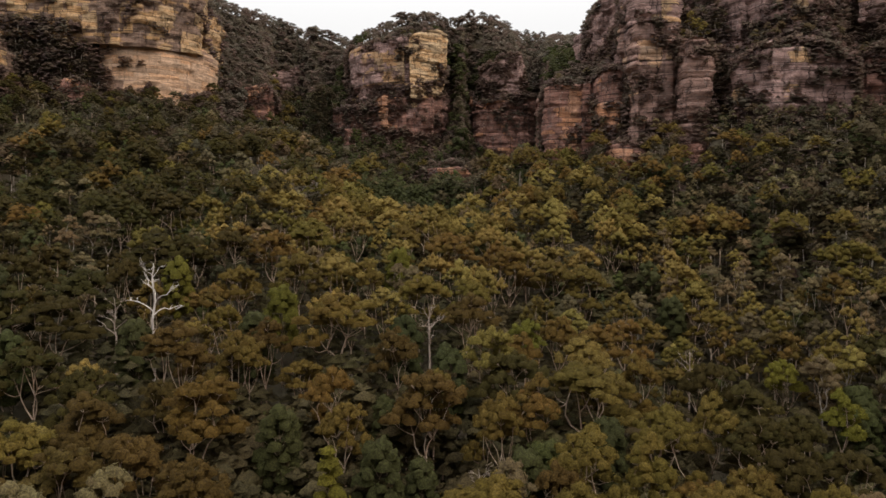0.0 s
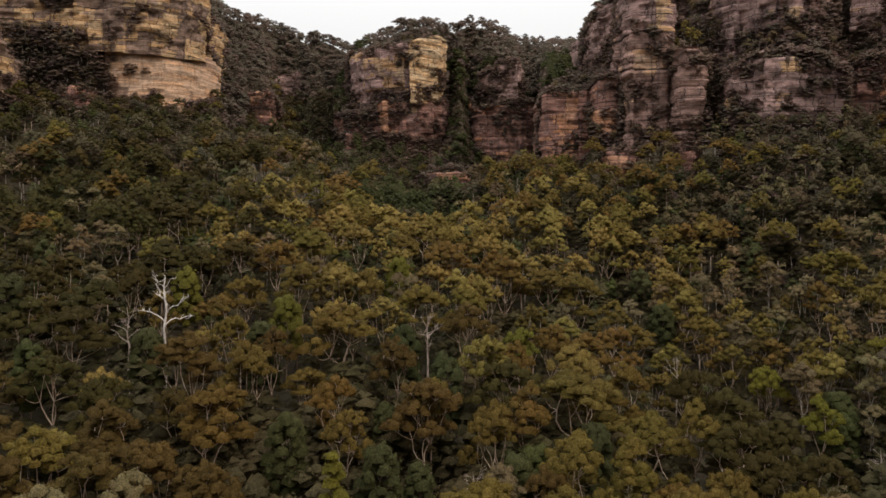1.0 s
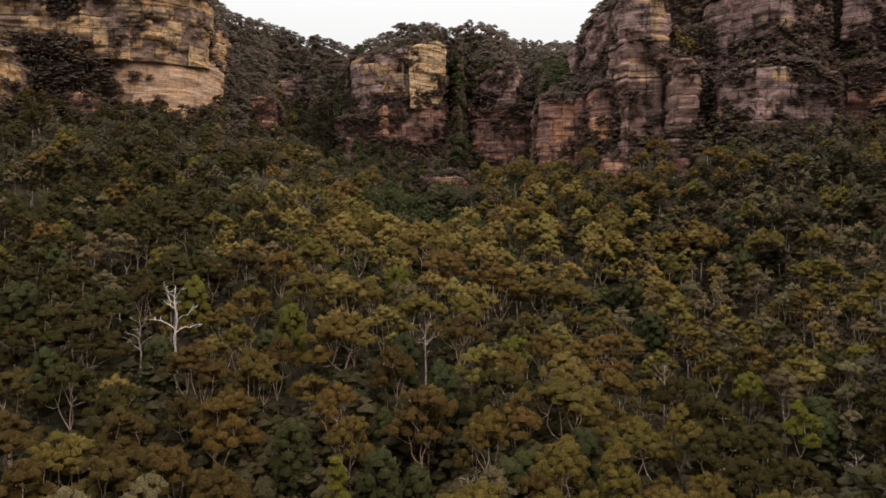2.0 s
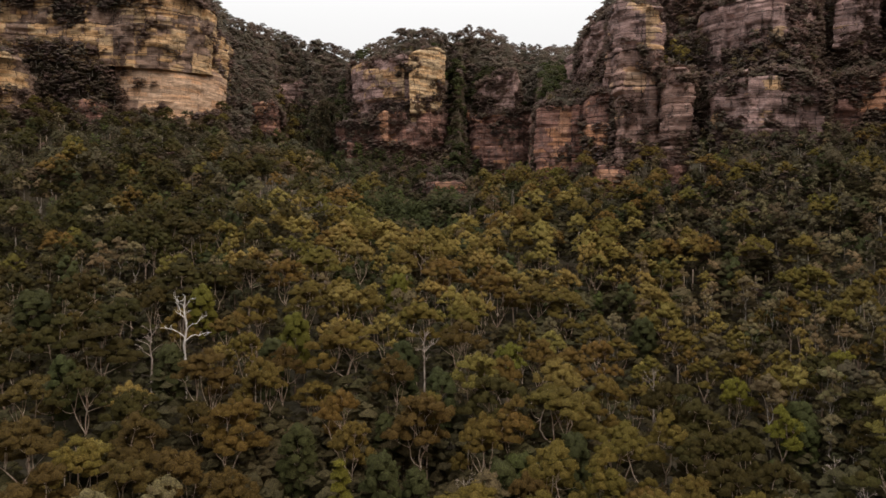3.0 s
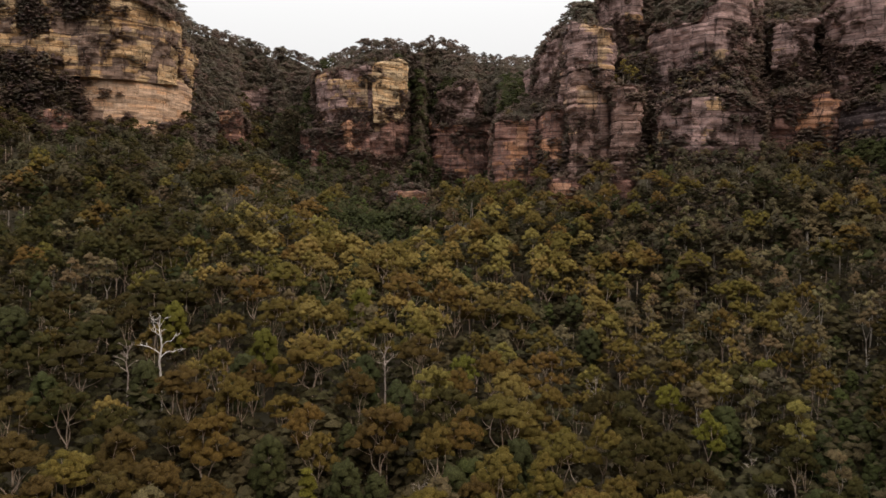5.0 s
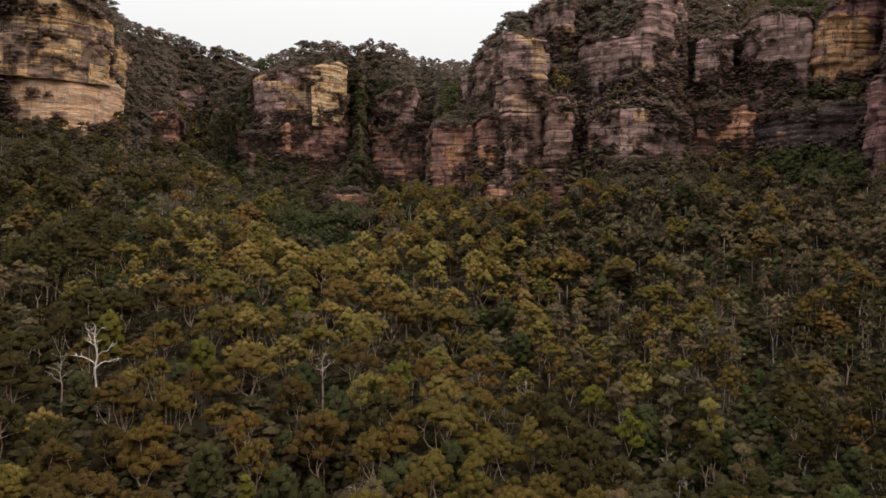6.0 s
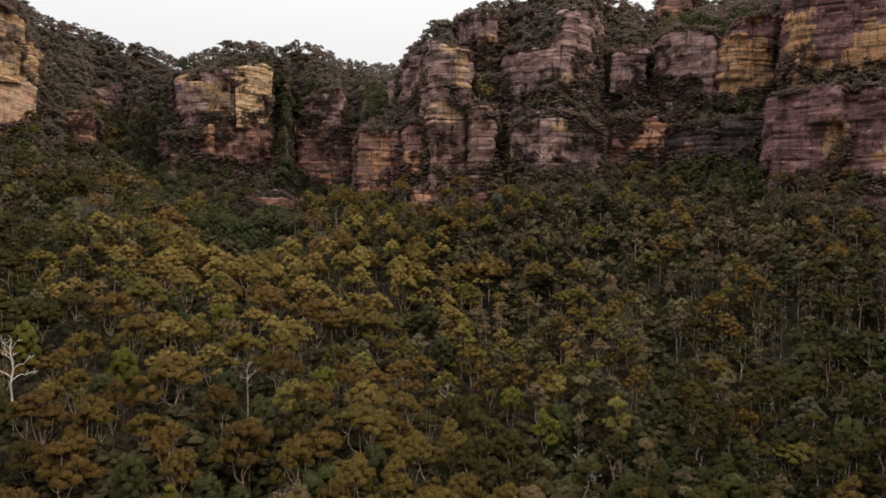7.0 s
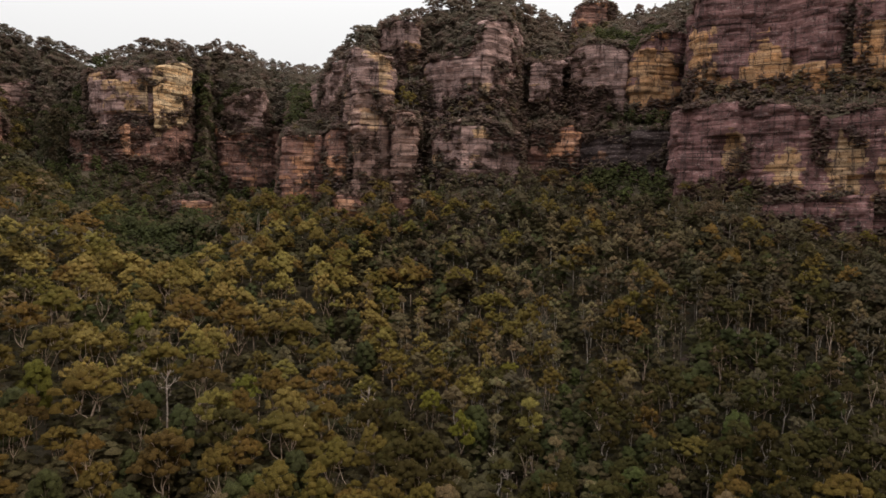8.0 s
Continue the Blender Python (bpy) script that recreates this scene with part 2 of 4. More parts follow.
def soil():
    n = Nodes("forest_floor", 0.95, 0.1)
    a, b = n.noise(n.place, 0.08, 5, 0.6), n.noise(n.place, 1.1, 5, 0.7)
    col = n.mix(n.ramp(a, 0.35, 0.65), (0.068, 0.058, 0.038), (0.088, 0.068, 0.046))
    col = n.mix(n.ramp(b, 0.45, 0.7, 0, 0.6), col, (0.055, 0.052, 0.03))
    lie = n.add("ShaderNodeNewGeometry").outputs["Normal"]
    bare = n.ramp(n.calc("ADD", n.part_of("Z", lie), n.calc("MULTIPLY", a, 0.2)), 0.62, 0.80, 1.0, 0.0)
    crag = n.mix(n.ramp(b, 0.38, 0.62), (0.052, 0.045, 0.026), (0.11, 0.08, 0.055))
    col = n.mix(bare, col, crag)
    n.bump(b, 0.9)
    return n.colour(col)


SOIL = soil()

# ---- cliffs: kind of rock, words, and rows of x, y, foot, top ----
CLIFFS = []
CLIFFS.append(('cream', 'tall cream and ochre sandstone cliff above a ledge',
    [(-369, 400, 205, 258), (-273, 412, 209, 249), (-254, 416, 212, 244), (-229, 416, 209, 247), (-191, 418, 207, 246), (-176, 424, 207, 248), (-164, 432, 207, 244), (-157, 450, 209, 241), (-162, 475, 209, 238), (-159, 500, 203, 228)]))
CLIFFS.append(('pale', 'pale pinkish sandstone cliff foot with scrub below',
    [(-207, 421.5, 172, 204), (-193, 421, 171, 205), (-185, 423, 171, 206), (-174, 427, 171, 206), (-166, 434, 167, 207), (-158.5, 444, 170, 205), (-154, 458, 174, 204), (-157, 480, 178, 200)]))
CLIFFS.append(('cream', 'layered cream sandstone buttress above the forest',
    [(-308, 345, 160, 190), (-272, 358, 161, 193), (-249, 372, 162, 195), (-245, 379, 164, 195), (-247, 388, 165, 188), (-252, 405, 168, 174)]))
CLIFFS.append(('russet', 'small layered sandstone outcrop among scrub',
    [(-233, 414, 167, 169), (-227, 410, 166, 173), (-219, 409, 166, 174), (-213, 411, 167, 172), (-211, 416, 168, 170)]))
CLIFFS.append(('russet', 'small reddish sandstone bluff with an orange edge',
    [(-142, 508, 173, 180), (-135, 502, 166, 188), (-128, 505, 163, 188), (-126, 514, 163, 184), (-128, 532, 167, 177)]))
CLIFFS.append(('grey', 'grey layered sandstone outcrop on a wooded hill',
    [(-150, 608, 213, 223), (-140, 612, 210, 228), (-130, 616, 210, 227), (-125, 626, 213, 222)]))
CLIFFS.append(('grey', 'grey purple sandstone tower face under bushes',
    [(-78, 575, 209, 231), (-71, 552, 199, 229), (-51, 532, 195, 228), (-35, 524, 194, 228), (-27, 521, 193, 229), (-20, 530, 193, 229)]))
CLIFFS.append(('yellow', 'bright yellow layered sandstone tower face',
    [(-26, 518, 193, 229), (-17, 523, 193, 232), (-5, 530, 197, 237), (-1, 547, 210, 235), (0, 575, 217, 234)]))
CLIFFS.append(('russet', 'reddish sandstone cliff under a bushy ledge',
    [(-83, 536, 166, 172), (-76, 526, 162, 176), (-53, 523, 161, 178), (-43, 521, 159, 184), (-30, 520, 158, 187), (-12, 525, 155, 188), (-1, 540, 158, 188), (6, 556, 165, 183), (9, 580, 170, 179)]))
CLIFFS.append(('russet', 'dark reddish sandstone pillar beside a deep gully',
    [(25, 570, 175, 181), (27, 546, 153, 183), (36, 541, 146, 184), (48, 541, 142, 189), (60, 545, 143, 190), (73, 556, 146, 191), (82, 585, 150, 192)]))
CLIFFS.append(('grey', 'grey layered sandstone outcrop half hidden by scrub',
    [(31, 560, 201, 210), (37, 550, 199, 215), (48, 547, 198, 220), (58, 549, 198, 223), (64, 566, 204, 220)]))
CLIFFS.append(('russet', 'reddish blocky sandstone corner at the gorge mouth',
    [(65, 450, 134, 169), (63, 418, 132, 172), (64, 408, 128, 172), (66, 405.5, 129, 172), (84, 401, 137, 172), (86, 403, 138, 172), (91, 418, 144, 172)]))
CLIFFS.append(('russet', 'reddish sandstone block below a ledge',
    [(88, 402, 159, 169), (90, 389, 155, 175), (97, 384, 154, 175), (102, 394, 157, 174)]))
CLIFFS.append(('column', 'tall pale sandstone column rising from the forest',
    [(104, 408, 172, 196), (102.5, 373, 152, 197), (104, 369.5, 147, 197), (119, 367, 145, 196), (121.5, 369, 146, 195), (126, 392, 155, 190)]))
CLIFFS.append(('column', 'narrow pale sandstone column beside scrub',
    [(125, 378, 151, 182), (124, 357, 143, 185), (125.5, 354.5, 143, 185), (134, 353.5, 145, 184), (136, 356, 148, 183), (142, 376, 159, 178)]))
CLIFFS.append(('grey', 'rounded grey sandstone buttress with orange foot',
    [(98, 480, 205, 221), (95, 450, 198, 222), (98, 432, 195, 224), (103, 424, 194, 227), (104, 410, 192, 228), (104, 378, 188, 224), (106, 375, 187, 223), (121, 372, 186, 220), (123.5, 374.5, 187, 219), (131, 402, 190, 215)]))
CLIFFS.append(('grey', 'grey sandstone bluff under a bushy summit',
    [(133, 442, 240, 250), (135, 426, 231, 255), (144, 416, 229, 258), (153, 411, 231, 257), (164, 432, 239, 255)]))
CLIFFS.append(('grey', 'grey layered sandstone cliff with ochre foot',
    [(161, 412, 206, 218), (159, 391, 199, 226), (169, 379, 197, 227), (177, 368, 196, 227), (183, 364, 196, 229), (186, 362, 200, 246), (204, 372, 205, 253), (218, 387, 213, 255), (230, 405, 226, 251)]))
CLIFFS.append(('grey', 'grey sandstone slab between scrub',
    [(236, 408, 215, 223), (239, 395, 210, 230), (247, 388, 210, 233), (257, 387, 210, 232), (277, 412, 219, 234)]))
CLIFFS.append(('grey', 'dark rounded sandstone bluff',
    [(271, 400, 223, 237), (263, 375, 215, 240), (269, 362, 209, 243), (279, 356, 207, 241), (286, 350, 204, 235), (303, 368, 209, 233)]))
CLIFFS.append(('orange', 'bright orange sandstone buttress with dark top',
    [(299, 366, 205, 217), (289, 346, 198, 230), (295, 340, 197, 239), (308, 338, 197, 247), (319, 338, 200, 248), (332, 343, 203, 247), (360, 372, 216, 252)]))
CLIFFS.append(('grey', 'broken grey sandstone cliff patched with scrub',
    [(150, 362, 151, 159), (150, 349, 149, 170), (161, 344, 149, 178), (175, 342, 149, 179), (190, 340, 149, 176), (200, 342, 150, 169), (216, 368, 154, 162)]))
CLIFFS.append(('russet', 'broken reddish sandstone cliff patched with scrub',
    [(226, 384, 157, 168), (222, 367, 153, 176), (228, 363, 152, 181), (240, 360, 151, 181), (248, 358, 150, 184), (257, 363, 152, 178), (279, 392, 157, 173)]))
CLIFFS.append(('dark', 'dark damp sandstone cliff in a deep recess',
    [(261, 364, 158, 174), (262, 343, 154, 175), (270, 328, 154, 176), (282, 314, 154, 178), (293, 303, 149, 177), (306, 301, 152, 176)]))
CLIFFS.append(('stained', 'long purple sandstone cliff with yellow scars',
    [(304, 318, 153, 179), (277, 280, 142, 183), (284, 272, 140, 185), (296, 258, 141, 186), (304, 245, 140, 184), (309, 236, 137, 182), (317, 226, 136, 179), (325, 215, 135, 176), (330, 209, 134, 178), (340, 195, 133, 179), (351, 160, 128, 185), (351, 110, 120, 196)]))
CLIFFS.append(('stained', 'low purple sandstone cliff above the forest',
    [(296, 232, 122, 126), (302, 222, 120, 130), (311, 212, 118, 131), (324, 203, 116, 132), (340, 184, 113, 133), (349, 158, 111, 134)]))
CLIFFS.append(('orange', 'great dark sandstone cliff with orange foot',
    [(336, 345, 216, 236), (308, 306, 206, 255), (306, 296, 203, 262), (319, 286, 202, 267), (331, 276, 203, 269), (343, 266, 206, 271), (350, 252, 206, 270), (362, 239, 206, 271), (376, 226, 207, 272), (395, 192, 206, 276), (403, 140, 202, 280)]))
CLIFFS.append(('russet', 'reddish sandstone pinnacle on the skyline',
    [(313, 470, 285, 289), (313, 460, 282, 295), (323, 456, 282, 302), (336, 456, 284, 303), (354, 466, 290, 301)]))
CLIFFS.append(('russet', 'low reddish sandstone outcrop in the forest',
    [(88, 372, 124, 126), (89, 362, 123, 130), (94, 358, 123, 131), (103, 360, 124, 129), (108, 368, 125, 127)]))
CLIFFS.append(('russet', 'low reddish sandstone outcrop in the forest',
    [(122, 356, 126, 127), (123, 350, 125, 132), (129, 349, 125, 132), (134, 356, 126, 128)]))
CLIFFS.append(('russet', 'reddish boulder outcrop in the gully',
    [(-9, 470, 124, 125), (0, 460, 120, 129), (10, 456, 117, 130), (15, 462, 118, 126), (17, 474, 120, 121)]))
SKYLINE = [(-40.6, 647, 299), (-24.7, 551, 290), (-18.4, 560, 284), (-17.0, 660, 280), (-14.6, 693, 284), (-12.4, 697, 282), (-10.2, 697, 274), (-8.4, 699, 267), (-7.4, 707, 261), (-6.2, 635, 254), (-3.4, 617, 263), (-1.5, 606, 265), (0.3, 631, 268), (1.7, 651, 277), (3.6, 672, 278), (5.2, 694, 274), (5.9, 715, 275)]
SKYLINE += [(7.9, 728, 274), (10.4, 743, 278), (11.1, 511, 240), (12.6, 493, 250), (14.5, 486, 259), (16.4, 491, 269), (18.8, 498, 280), (23.2, 523, 290), (26.5, 549, 299), (28.8, 583, 298), (31.5, 623, 294), (33.4, 624, 304), (37.0, 639, 302), (40.1, 628, 309), (44.3, 602, 329), (54.4, 568, 325), (64.4, 534, 335)]

# ---- the lie of the land ----
HUB = np.array((2.7, -31.0))      # the ground sheet is laid out in rings round this spot of the valley
HILLS = [(0, 130, 60, 11.2), (-50, 190, 60, 11.4), (95, 170, 50, -8.7), (-15, 330, 70, 34.8), (-57, 470, 60, -7.5), (200, 140, 60, 7.1),
         (-113, 220, 50, 7.5), (110, 370, 60, 12.8), (175, 345, 60, 32.3), (60, 420, 50, 2.6), (-190, 400, 80, 35.6), (250, 200, 60, 26.0),
         (5, 462, 40, -21.0), (-12, 325, 40, -31.5), (95, 360, 28, -9.8), (195, 140, 28, -7.2)]


def treetops(x, y):
    """The height of the forest's top on the slopes below the cliffs."""
    x, y = np.clip(x, -330, 380), np.clip(y, -20, 620)
    u, v = x / 100, y / 100
    z = 23.63 - 2.43 * u + 12.72 * v + 4.93 * u * u + 0.43 * u * v + 2.45 * v * v
    for hx, hy, size, rise in HILLS:
        z = z + rise * np.exp(-((x - hx) ** 2 + (y - hy) ** 2) / (2 * size * size))
    return z


def smooth_line(points, step):
    """A rounded line through the points, sampled about every step metres."""
    p = np.array(points, float)
    p = np.vstack([2 * p[0] - p[1], p, 2 * p[-1] - p[-2]])
    rows = []
    for a, b, c, d in zip(p[:-3], p[1:-2], p[2:-1], p[3:]):
        count = max(2, int(np.hypot(*(c - b)[:2]) / step))
        for t in np.arange(count)[:, None] / count:
            soft = 0.5 * (2 * b + (c - a) * t + (2 * a - 5 * b + 4 * c - d) * t ** 2 + (3 * b - a - 3 * c + d) * t ** 3)
            rows.append(0.25 * soft + 0.75 * (b + (c - b) * t))
    rows.append(p[-2:-1])
    return np.vstack(rows)


def level_top(line, reach=8.0):
    """The top of a wall stays level up to its corners."""
    run = np.concatenate([[0], np.cumsum(np.hypot(*np.diff(line[:, :2], axis=0).T))])
    near = np.abs(run[:, None] - run) < reach
    line[:, 3] = 0.6 * line[:, 3] + 0.4 * np.where(near, line[:, 3], -1e9).max(1)
    return line


def squared(rows):
    """Cliff ends stay tall: they break off rather than fade out."""
    rows = [list(r) for r in rows]
    for i, j in ((0, 1), (-1, -2)):
        rows[i][3] = max(rows[i][3], rows[i][2] + 0.7 * (rows[j][3] - rows[j][2]))
    return rows


LINES = [level_top(smooth_line(squared(rows), 1.6)) for _, _, rows in CLIFFS]

# steep wooded chutes between the walls: rows of x, y, foot, top
CHUTES = [[(-262, 410, 178, 207), (-243, 411, 174, 206), (-226, 409, 171, 203), (-212, 411, 171, 195), (-202, 415, 171, 186)],
          [(122, 384, 158, 178), (136, 366, 150, 178), (152, 362, 150, 178), (164, 372, 152, 178)],
          [(126, 398, 178, 206), (139, 384, 176, 206), (151, 382, 176, 206), (163, 394, 178, 206)],
          [(212, 372, 152, 176), (222, 366, 152, 178), (230, 372, 154, 176)],
          [(226, 402, 205, 232), (236, 396, 205, 232), (246, 404, 206, 230)]]
RAVINES = [smooth_line(rows, 2.5) for rows in ([(76, 500, 150, 172), (86, 488, 150, 172)], [(-100, 520, 165, 190), (-86, 528, 160, 188)])]
CHUTE_LINES = [smooth_line(rows, 2.5) for rows in CHUTES]

AZ = np.concatenate([np.arange(-180, -46, 6), np.arange(-45, 70, 0.32), np.arange(72, 180, 6)])
RINGS = np.concatenate([np.arange(6, 90, 8), np.arange(90, 780, 5.0), 800 * 1.16 ** np.arange(1, 13)])


def profiles():
    """For each bearing the ground's height along it, ring by ring, and where the first and last cliffs stand."""
    sky = np.array(SKYLINE)
    order = np.argsort(sky[:, 0])
    heights, first, last, brow = [], [], [], []
    for az in AZ:
        way = np.array((math.sin(radians(az)), math.cos(radians(az))))
        met = []
        for line in LINES + CHUTE_LINES:
            q = line[:, :2] - HUB
            side, along = q[:, 0] * way[1] - q[:, 1] * way[0], q @ way
            for i in np.nonzero((side[:-1] * side[1:] <= 0) & (along[:-1] > 0))[0]:
                f = side[i] / (side[i] - side[i + 1] + 1e-9)
                r, foot, top = (a + f * (b - a) for a, b in ((along[i], along[i + 1]), (line[i, 2], line[i + 1, 2]), (line[i, 3], line[i + 1, 3])))
                if top - foot > 2:
                    met.append((r, foot, top))
        met.sort()
        for _ in range(3):      # where an upper cliff overhangs a lower one, the ground climbs the lower one first
            for i in range(len(met) - 1):
                if met[i][1] > met[i + 1][1] and met[i + 1][0] - met[i][0] < 45:
                    met[i], met[i + 1] = met[i + 1], met[i]
        x, y = HUB[0] + RINGS * way[0], HUB[1] + RINGS * way[1]
        slope = treetops(x, y) - 25
        rs, zs = (np.interp(az, sky[order, 0], sky[order, k]) for k in (1, 2))
        zs = zs - 5
        end = met[0][0] if met else 590.0 if abs(az) < 12 else 500.0
        foot = met[0][1] - 9 if met else np.interp(end, RINGS, slope) + 6
        lift = np.clip((RINGS - (end - 100)) / 100, 0, 1)
        lift = lift * lift * (3 - 2 * lift)
        z = slope + lift * (foot - np.interp(end, RINGS, slope))
        knots = [(end, foot)]
        for r, a, b in met:
            r = max(r, knots[-1][0] - 3.0)
            knots += [(r + 4.0, max(a - 6, knots[-1][1]) if len(knots) > 1 else foot), (r + 9.0, max(b - 0.5, knots[-1][1]))]
        rs = max(rs, knots[-1][0] + 45)
        top = max(zs, knots[-1][1] + 3)
        knots += [(rs, top), (rs + 200, top - 12), (2200, 235), (5200, 190)]
        beyond = np.interp(RINGS, *np.array(knots).T)
        heights.append(np.where(RINGS < end, z, beyond))
        first.append(end), last.append(knots[-5][0]), brow.append(rs)
    heights = np.array(heights)
    wide = (AZ < -47) | (AZ > 70)
    blur = heights.copy()
    for _ in range(2):
        blur[1:-1] = 0.25 * blur[:-2] + 0.5 * blur[1:-1] + 0.25 * blur[2:]
    heights = np.where(wide[:, None], heights, blur)
    return heights, np.array(first), np.array(last), np.array(brow)


GROUND, FIRST, LAST, BROW = profiles()
rumple = np.array([[noise.noise((r * math.sin(radians(a)) * 0.05, r * math.cos(radians(a)) * 0.05, 3.1)) for r in RINGS] for a in AZ])
GROUND = GROUND + 1.6 * rumple


def polar(x, y):
    dx, dy = np.asarray(x) - HUB[0], np.asarray(y) - HUB[1]
    return np.degrees(np.arctan2(dx, dy)), np.hypot(dx, dy)


def ground_at(x, y):
    """The ground's height, and how steep it is along the line of sight."""
    az, r = polar(x, y)
    i = np.clip(np.searchsorted(AZ, az) - 1, 0, len(AZ) - 2)
    j = np.clip(np.searchsorted(RINGS, r) - 1, 0, len(RINGS) - 2)
    f, g = (az - AZ[i]) / (AZ[i + 1] - AZ[i]), (r - RINGS[j]) / (RINGS[j + 1] - RINGS[j])
    a, b = GROUND[i, j] * (1 - f) + GROUND[i + 1, j] * f, GROUND[i, j + 1] * (1 - f) + GROUND[i + 1, j + 1] * f
    return a * (1 - g) + b * g, (b - a) / (RINGS[j + 1] - RINGS[j])


def mesh_of(name, verts, faces, material, smooth=False, tint=None, tint_name="tint", normals=None):
    me = bpy.data.meshes.new(name)
    verts = np.asarray(verts, np.float32)
    if isinstance(faces, np.ndarray):
        k = faces.shape[1]
        me.vertices.add(len(verts)), me.loops.add(faces.size), me.polygons.add(len(faces))
        me.vertices.foreach_set("co", verts.ravel())
        me.loops.foreach_set("vertex_index", faces.astype(np.int32).ravel())
        me.polygons.foreach_set("loop_start", np.arange(0, faces.size, k, dtype=np.int32))
    else:
        me.from_pydata(verts.tolist(), [], faces)
    me.update(calc_edges=True)
    me.validate()
    me.materials.append(material)
    if smooth:
        me.polygons.foreach_set("use_smooth", np.ones(len(me.polygons), bool))
    if normals is not None:
        me.normals_split_custom_set_from_vertices(np.asarray(normals, np.float32))
    if tint is not None:
        me.attributes.new(tint_name, "FLOAT", "POINT").data.foreach_set("value", np.asarray(tint, np.float32))
    return me


def build_ground():
    n, m = len(AZ), len(RINGS)
    a = np.radians(AZ)[:, None]
    v = np.stack([HUB[0] + RINGS * np.sin(a), HUB[1] + RINGS * np.cos(a), GROUND], -1).reshape(-1, 3)
    i, j = np.meshgrid(np.arange(n), np.arange(m - 1), indexing="ij")
    k = (i + 1) % n
    f = np.stack([i * m + j, i * m + j + 1, k * m + j + 1, k * m + j], -1).reshape(-1, 4)
    faces = np.vstack([f, np.stack([np.arange(n) * m, ((np.arange(n) + 1) % n) * m, np.full(n, n * m), np.full(n, n * m)], -1)])
    v = np.vstack([v, [HUB[0], HUB[1], GROUND[:, 0].mean()]])
    me = bpy.data.meshes.new("ground")
    me.from_pydata(v.tolist(), [], [list(q) if q[2] != q[3] else list(q[:3]) for q in faces.tolist()])
    me.polygons.foreach_set("use_smooth", np.ones(len(me.polygons), bool))
    me.materials.append(SOIL)
    tagged(new("ground", me), "steep valley ground of dark soil and leaf litter under forest", "ground", kind="structure")


build_ground()

# ---- sandstone cliffs ----


def root_of(number, kind):
    """How far the rock goes on below its visible foot, behind scrub and soil."""
    return 45 if number == 19 else 10 if number == 0 else 9 if kind == "yellow" else 32 if kind == "cream" else 24


def build_cliff(kind, label, line, seed, root):
    """A wall of bedded sandstone: blocks between joints stand proud or recessed, weak beds are undercut, and some blocks
    have lately fallen away and left fresh stone."""
    rng = np.random.default_rng(seed)
    own_run = np.concatenate([[0], np.cumsum(np.hypot(*np.diff(line[:, :2], axis=0).T))])
    facet = np.cumsum(rng.choice([8.0, 13.0, 20.0, 32.0], 200))
    cuts = np.concatenate([facet - 0.15, facet + 0.15, np.arange(0, own_run[-1], 1.35), [own_run[-1]]])
    run = np.unique(cuts[(cuts >= 0) & (cuts <= own_run[-1])])
    line = np.column_stack([np.interp(run, own_run, line[:, k]) for k in range(4)])
    p, foot, top = line[:, :2], line[:, 2] - root, line[:, 3]
    way = np.column_stack([np.interp(run + 5, run, p[:, k]) - np.interp(run - 5, run, p[:, k]) for k in (0, 1)])
    out = np.stack([way[:, 1], -way[:, 0]], -1)
    out /= np.hypot(*out.T)[:, None] + 1e-9
    if (out * (HUB - p)).sum() < 0:
        out = -out
    which = np.searchsorted(facet, run)
    middle = (np.concatenate([[0], facet])[which] + facet[which]) / 2
    stories, tilts = rng.uniform(-1, 1, (60, 300)), rng.uniform(-0.3, 0.3, (60, 300))
    courses = np.cumsum(rng.choice([1.6, 2.4, 3.4, 5.0, 7.5], 140)) + 90     # bedding planes, and how far each course stands out, joint by joint
    joint = np.cumsum(rng.choice([3.0, 4.5, 7.0, 11.0], 400))
    proud = rng.normal(size=(141, 401)) * 0.55
    top = top + 2.0 * stories[59][which] + np.array([1.5 * noise.noise((x * 0.3, y * 0.3, seed)) for x, y in p])
    breaks = np.cumsum(rng.uniform(9, 26, 60)) + 60
    bold = 0.25 if kind == "pale" else float(np.clip(own_run[-1] / 90, 0.45, 1.0))     # slim columns are less stepped
    heights = np.arange(foot.min(), top.max() + 1.0, 1.0)
    span = np.maximum(top - foot, 0.5)
    share, foot_zone, scars = FRESH[kind]
    grid, fresh = [], []
    for z in heights:
        z = z + 0.25 * math.sin(z * 12.9)
        zz = np.clip(z, foot, top)
        at = [(x, y) for x, y in p]
        bend = [(x + 5 * noise.noise((x * 0.06, y * 0.06, z * 0.05)), y + 5 * noise.noise((y * 0.06, x * 0.06, z * 0.05 + 7)),
                 z + 1.2 * noise.noise((x * 0.05, y * 0.05, z * 0.1 + 3))) for x, y in at]
        wave = np.array([noise.fractal((x * 0.05, y * 0.05, z * 0.008 + seed), 1.0, 2.0, 2) for x, y in at])
        slab = np.array([noise.cell((x * 0.03, y * 0.03, q * 0.42)) for x, y, q in bend])
        block = np.array([noise.cell((x * 0.12, y * 0.12, q * 0.17 + seed)) for x, y, q in bend])
        brick = np.array([noise.cell((x * 0.26 + 5, y * 0.26, q * 0.45)) for x, y, q in bend])
        chip = np.array([noise.noise((x * 0.45, y * 0.45, z * 0.55 + seed)) for x, y in at])
        runs = np.array([noise.noise((x * 0.035 + 9, y * 0.035, z * 0.08 + 3)) for x, y in at])
        course = int(np.searchsorted(courses, z))
        seam = 1.0 if z - courses[max(course - 1, 0)] < 0.75 else 0.0
        storey = int(np.searchsorted(breaks, z))
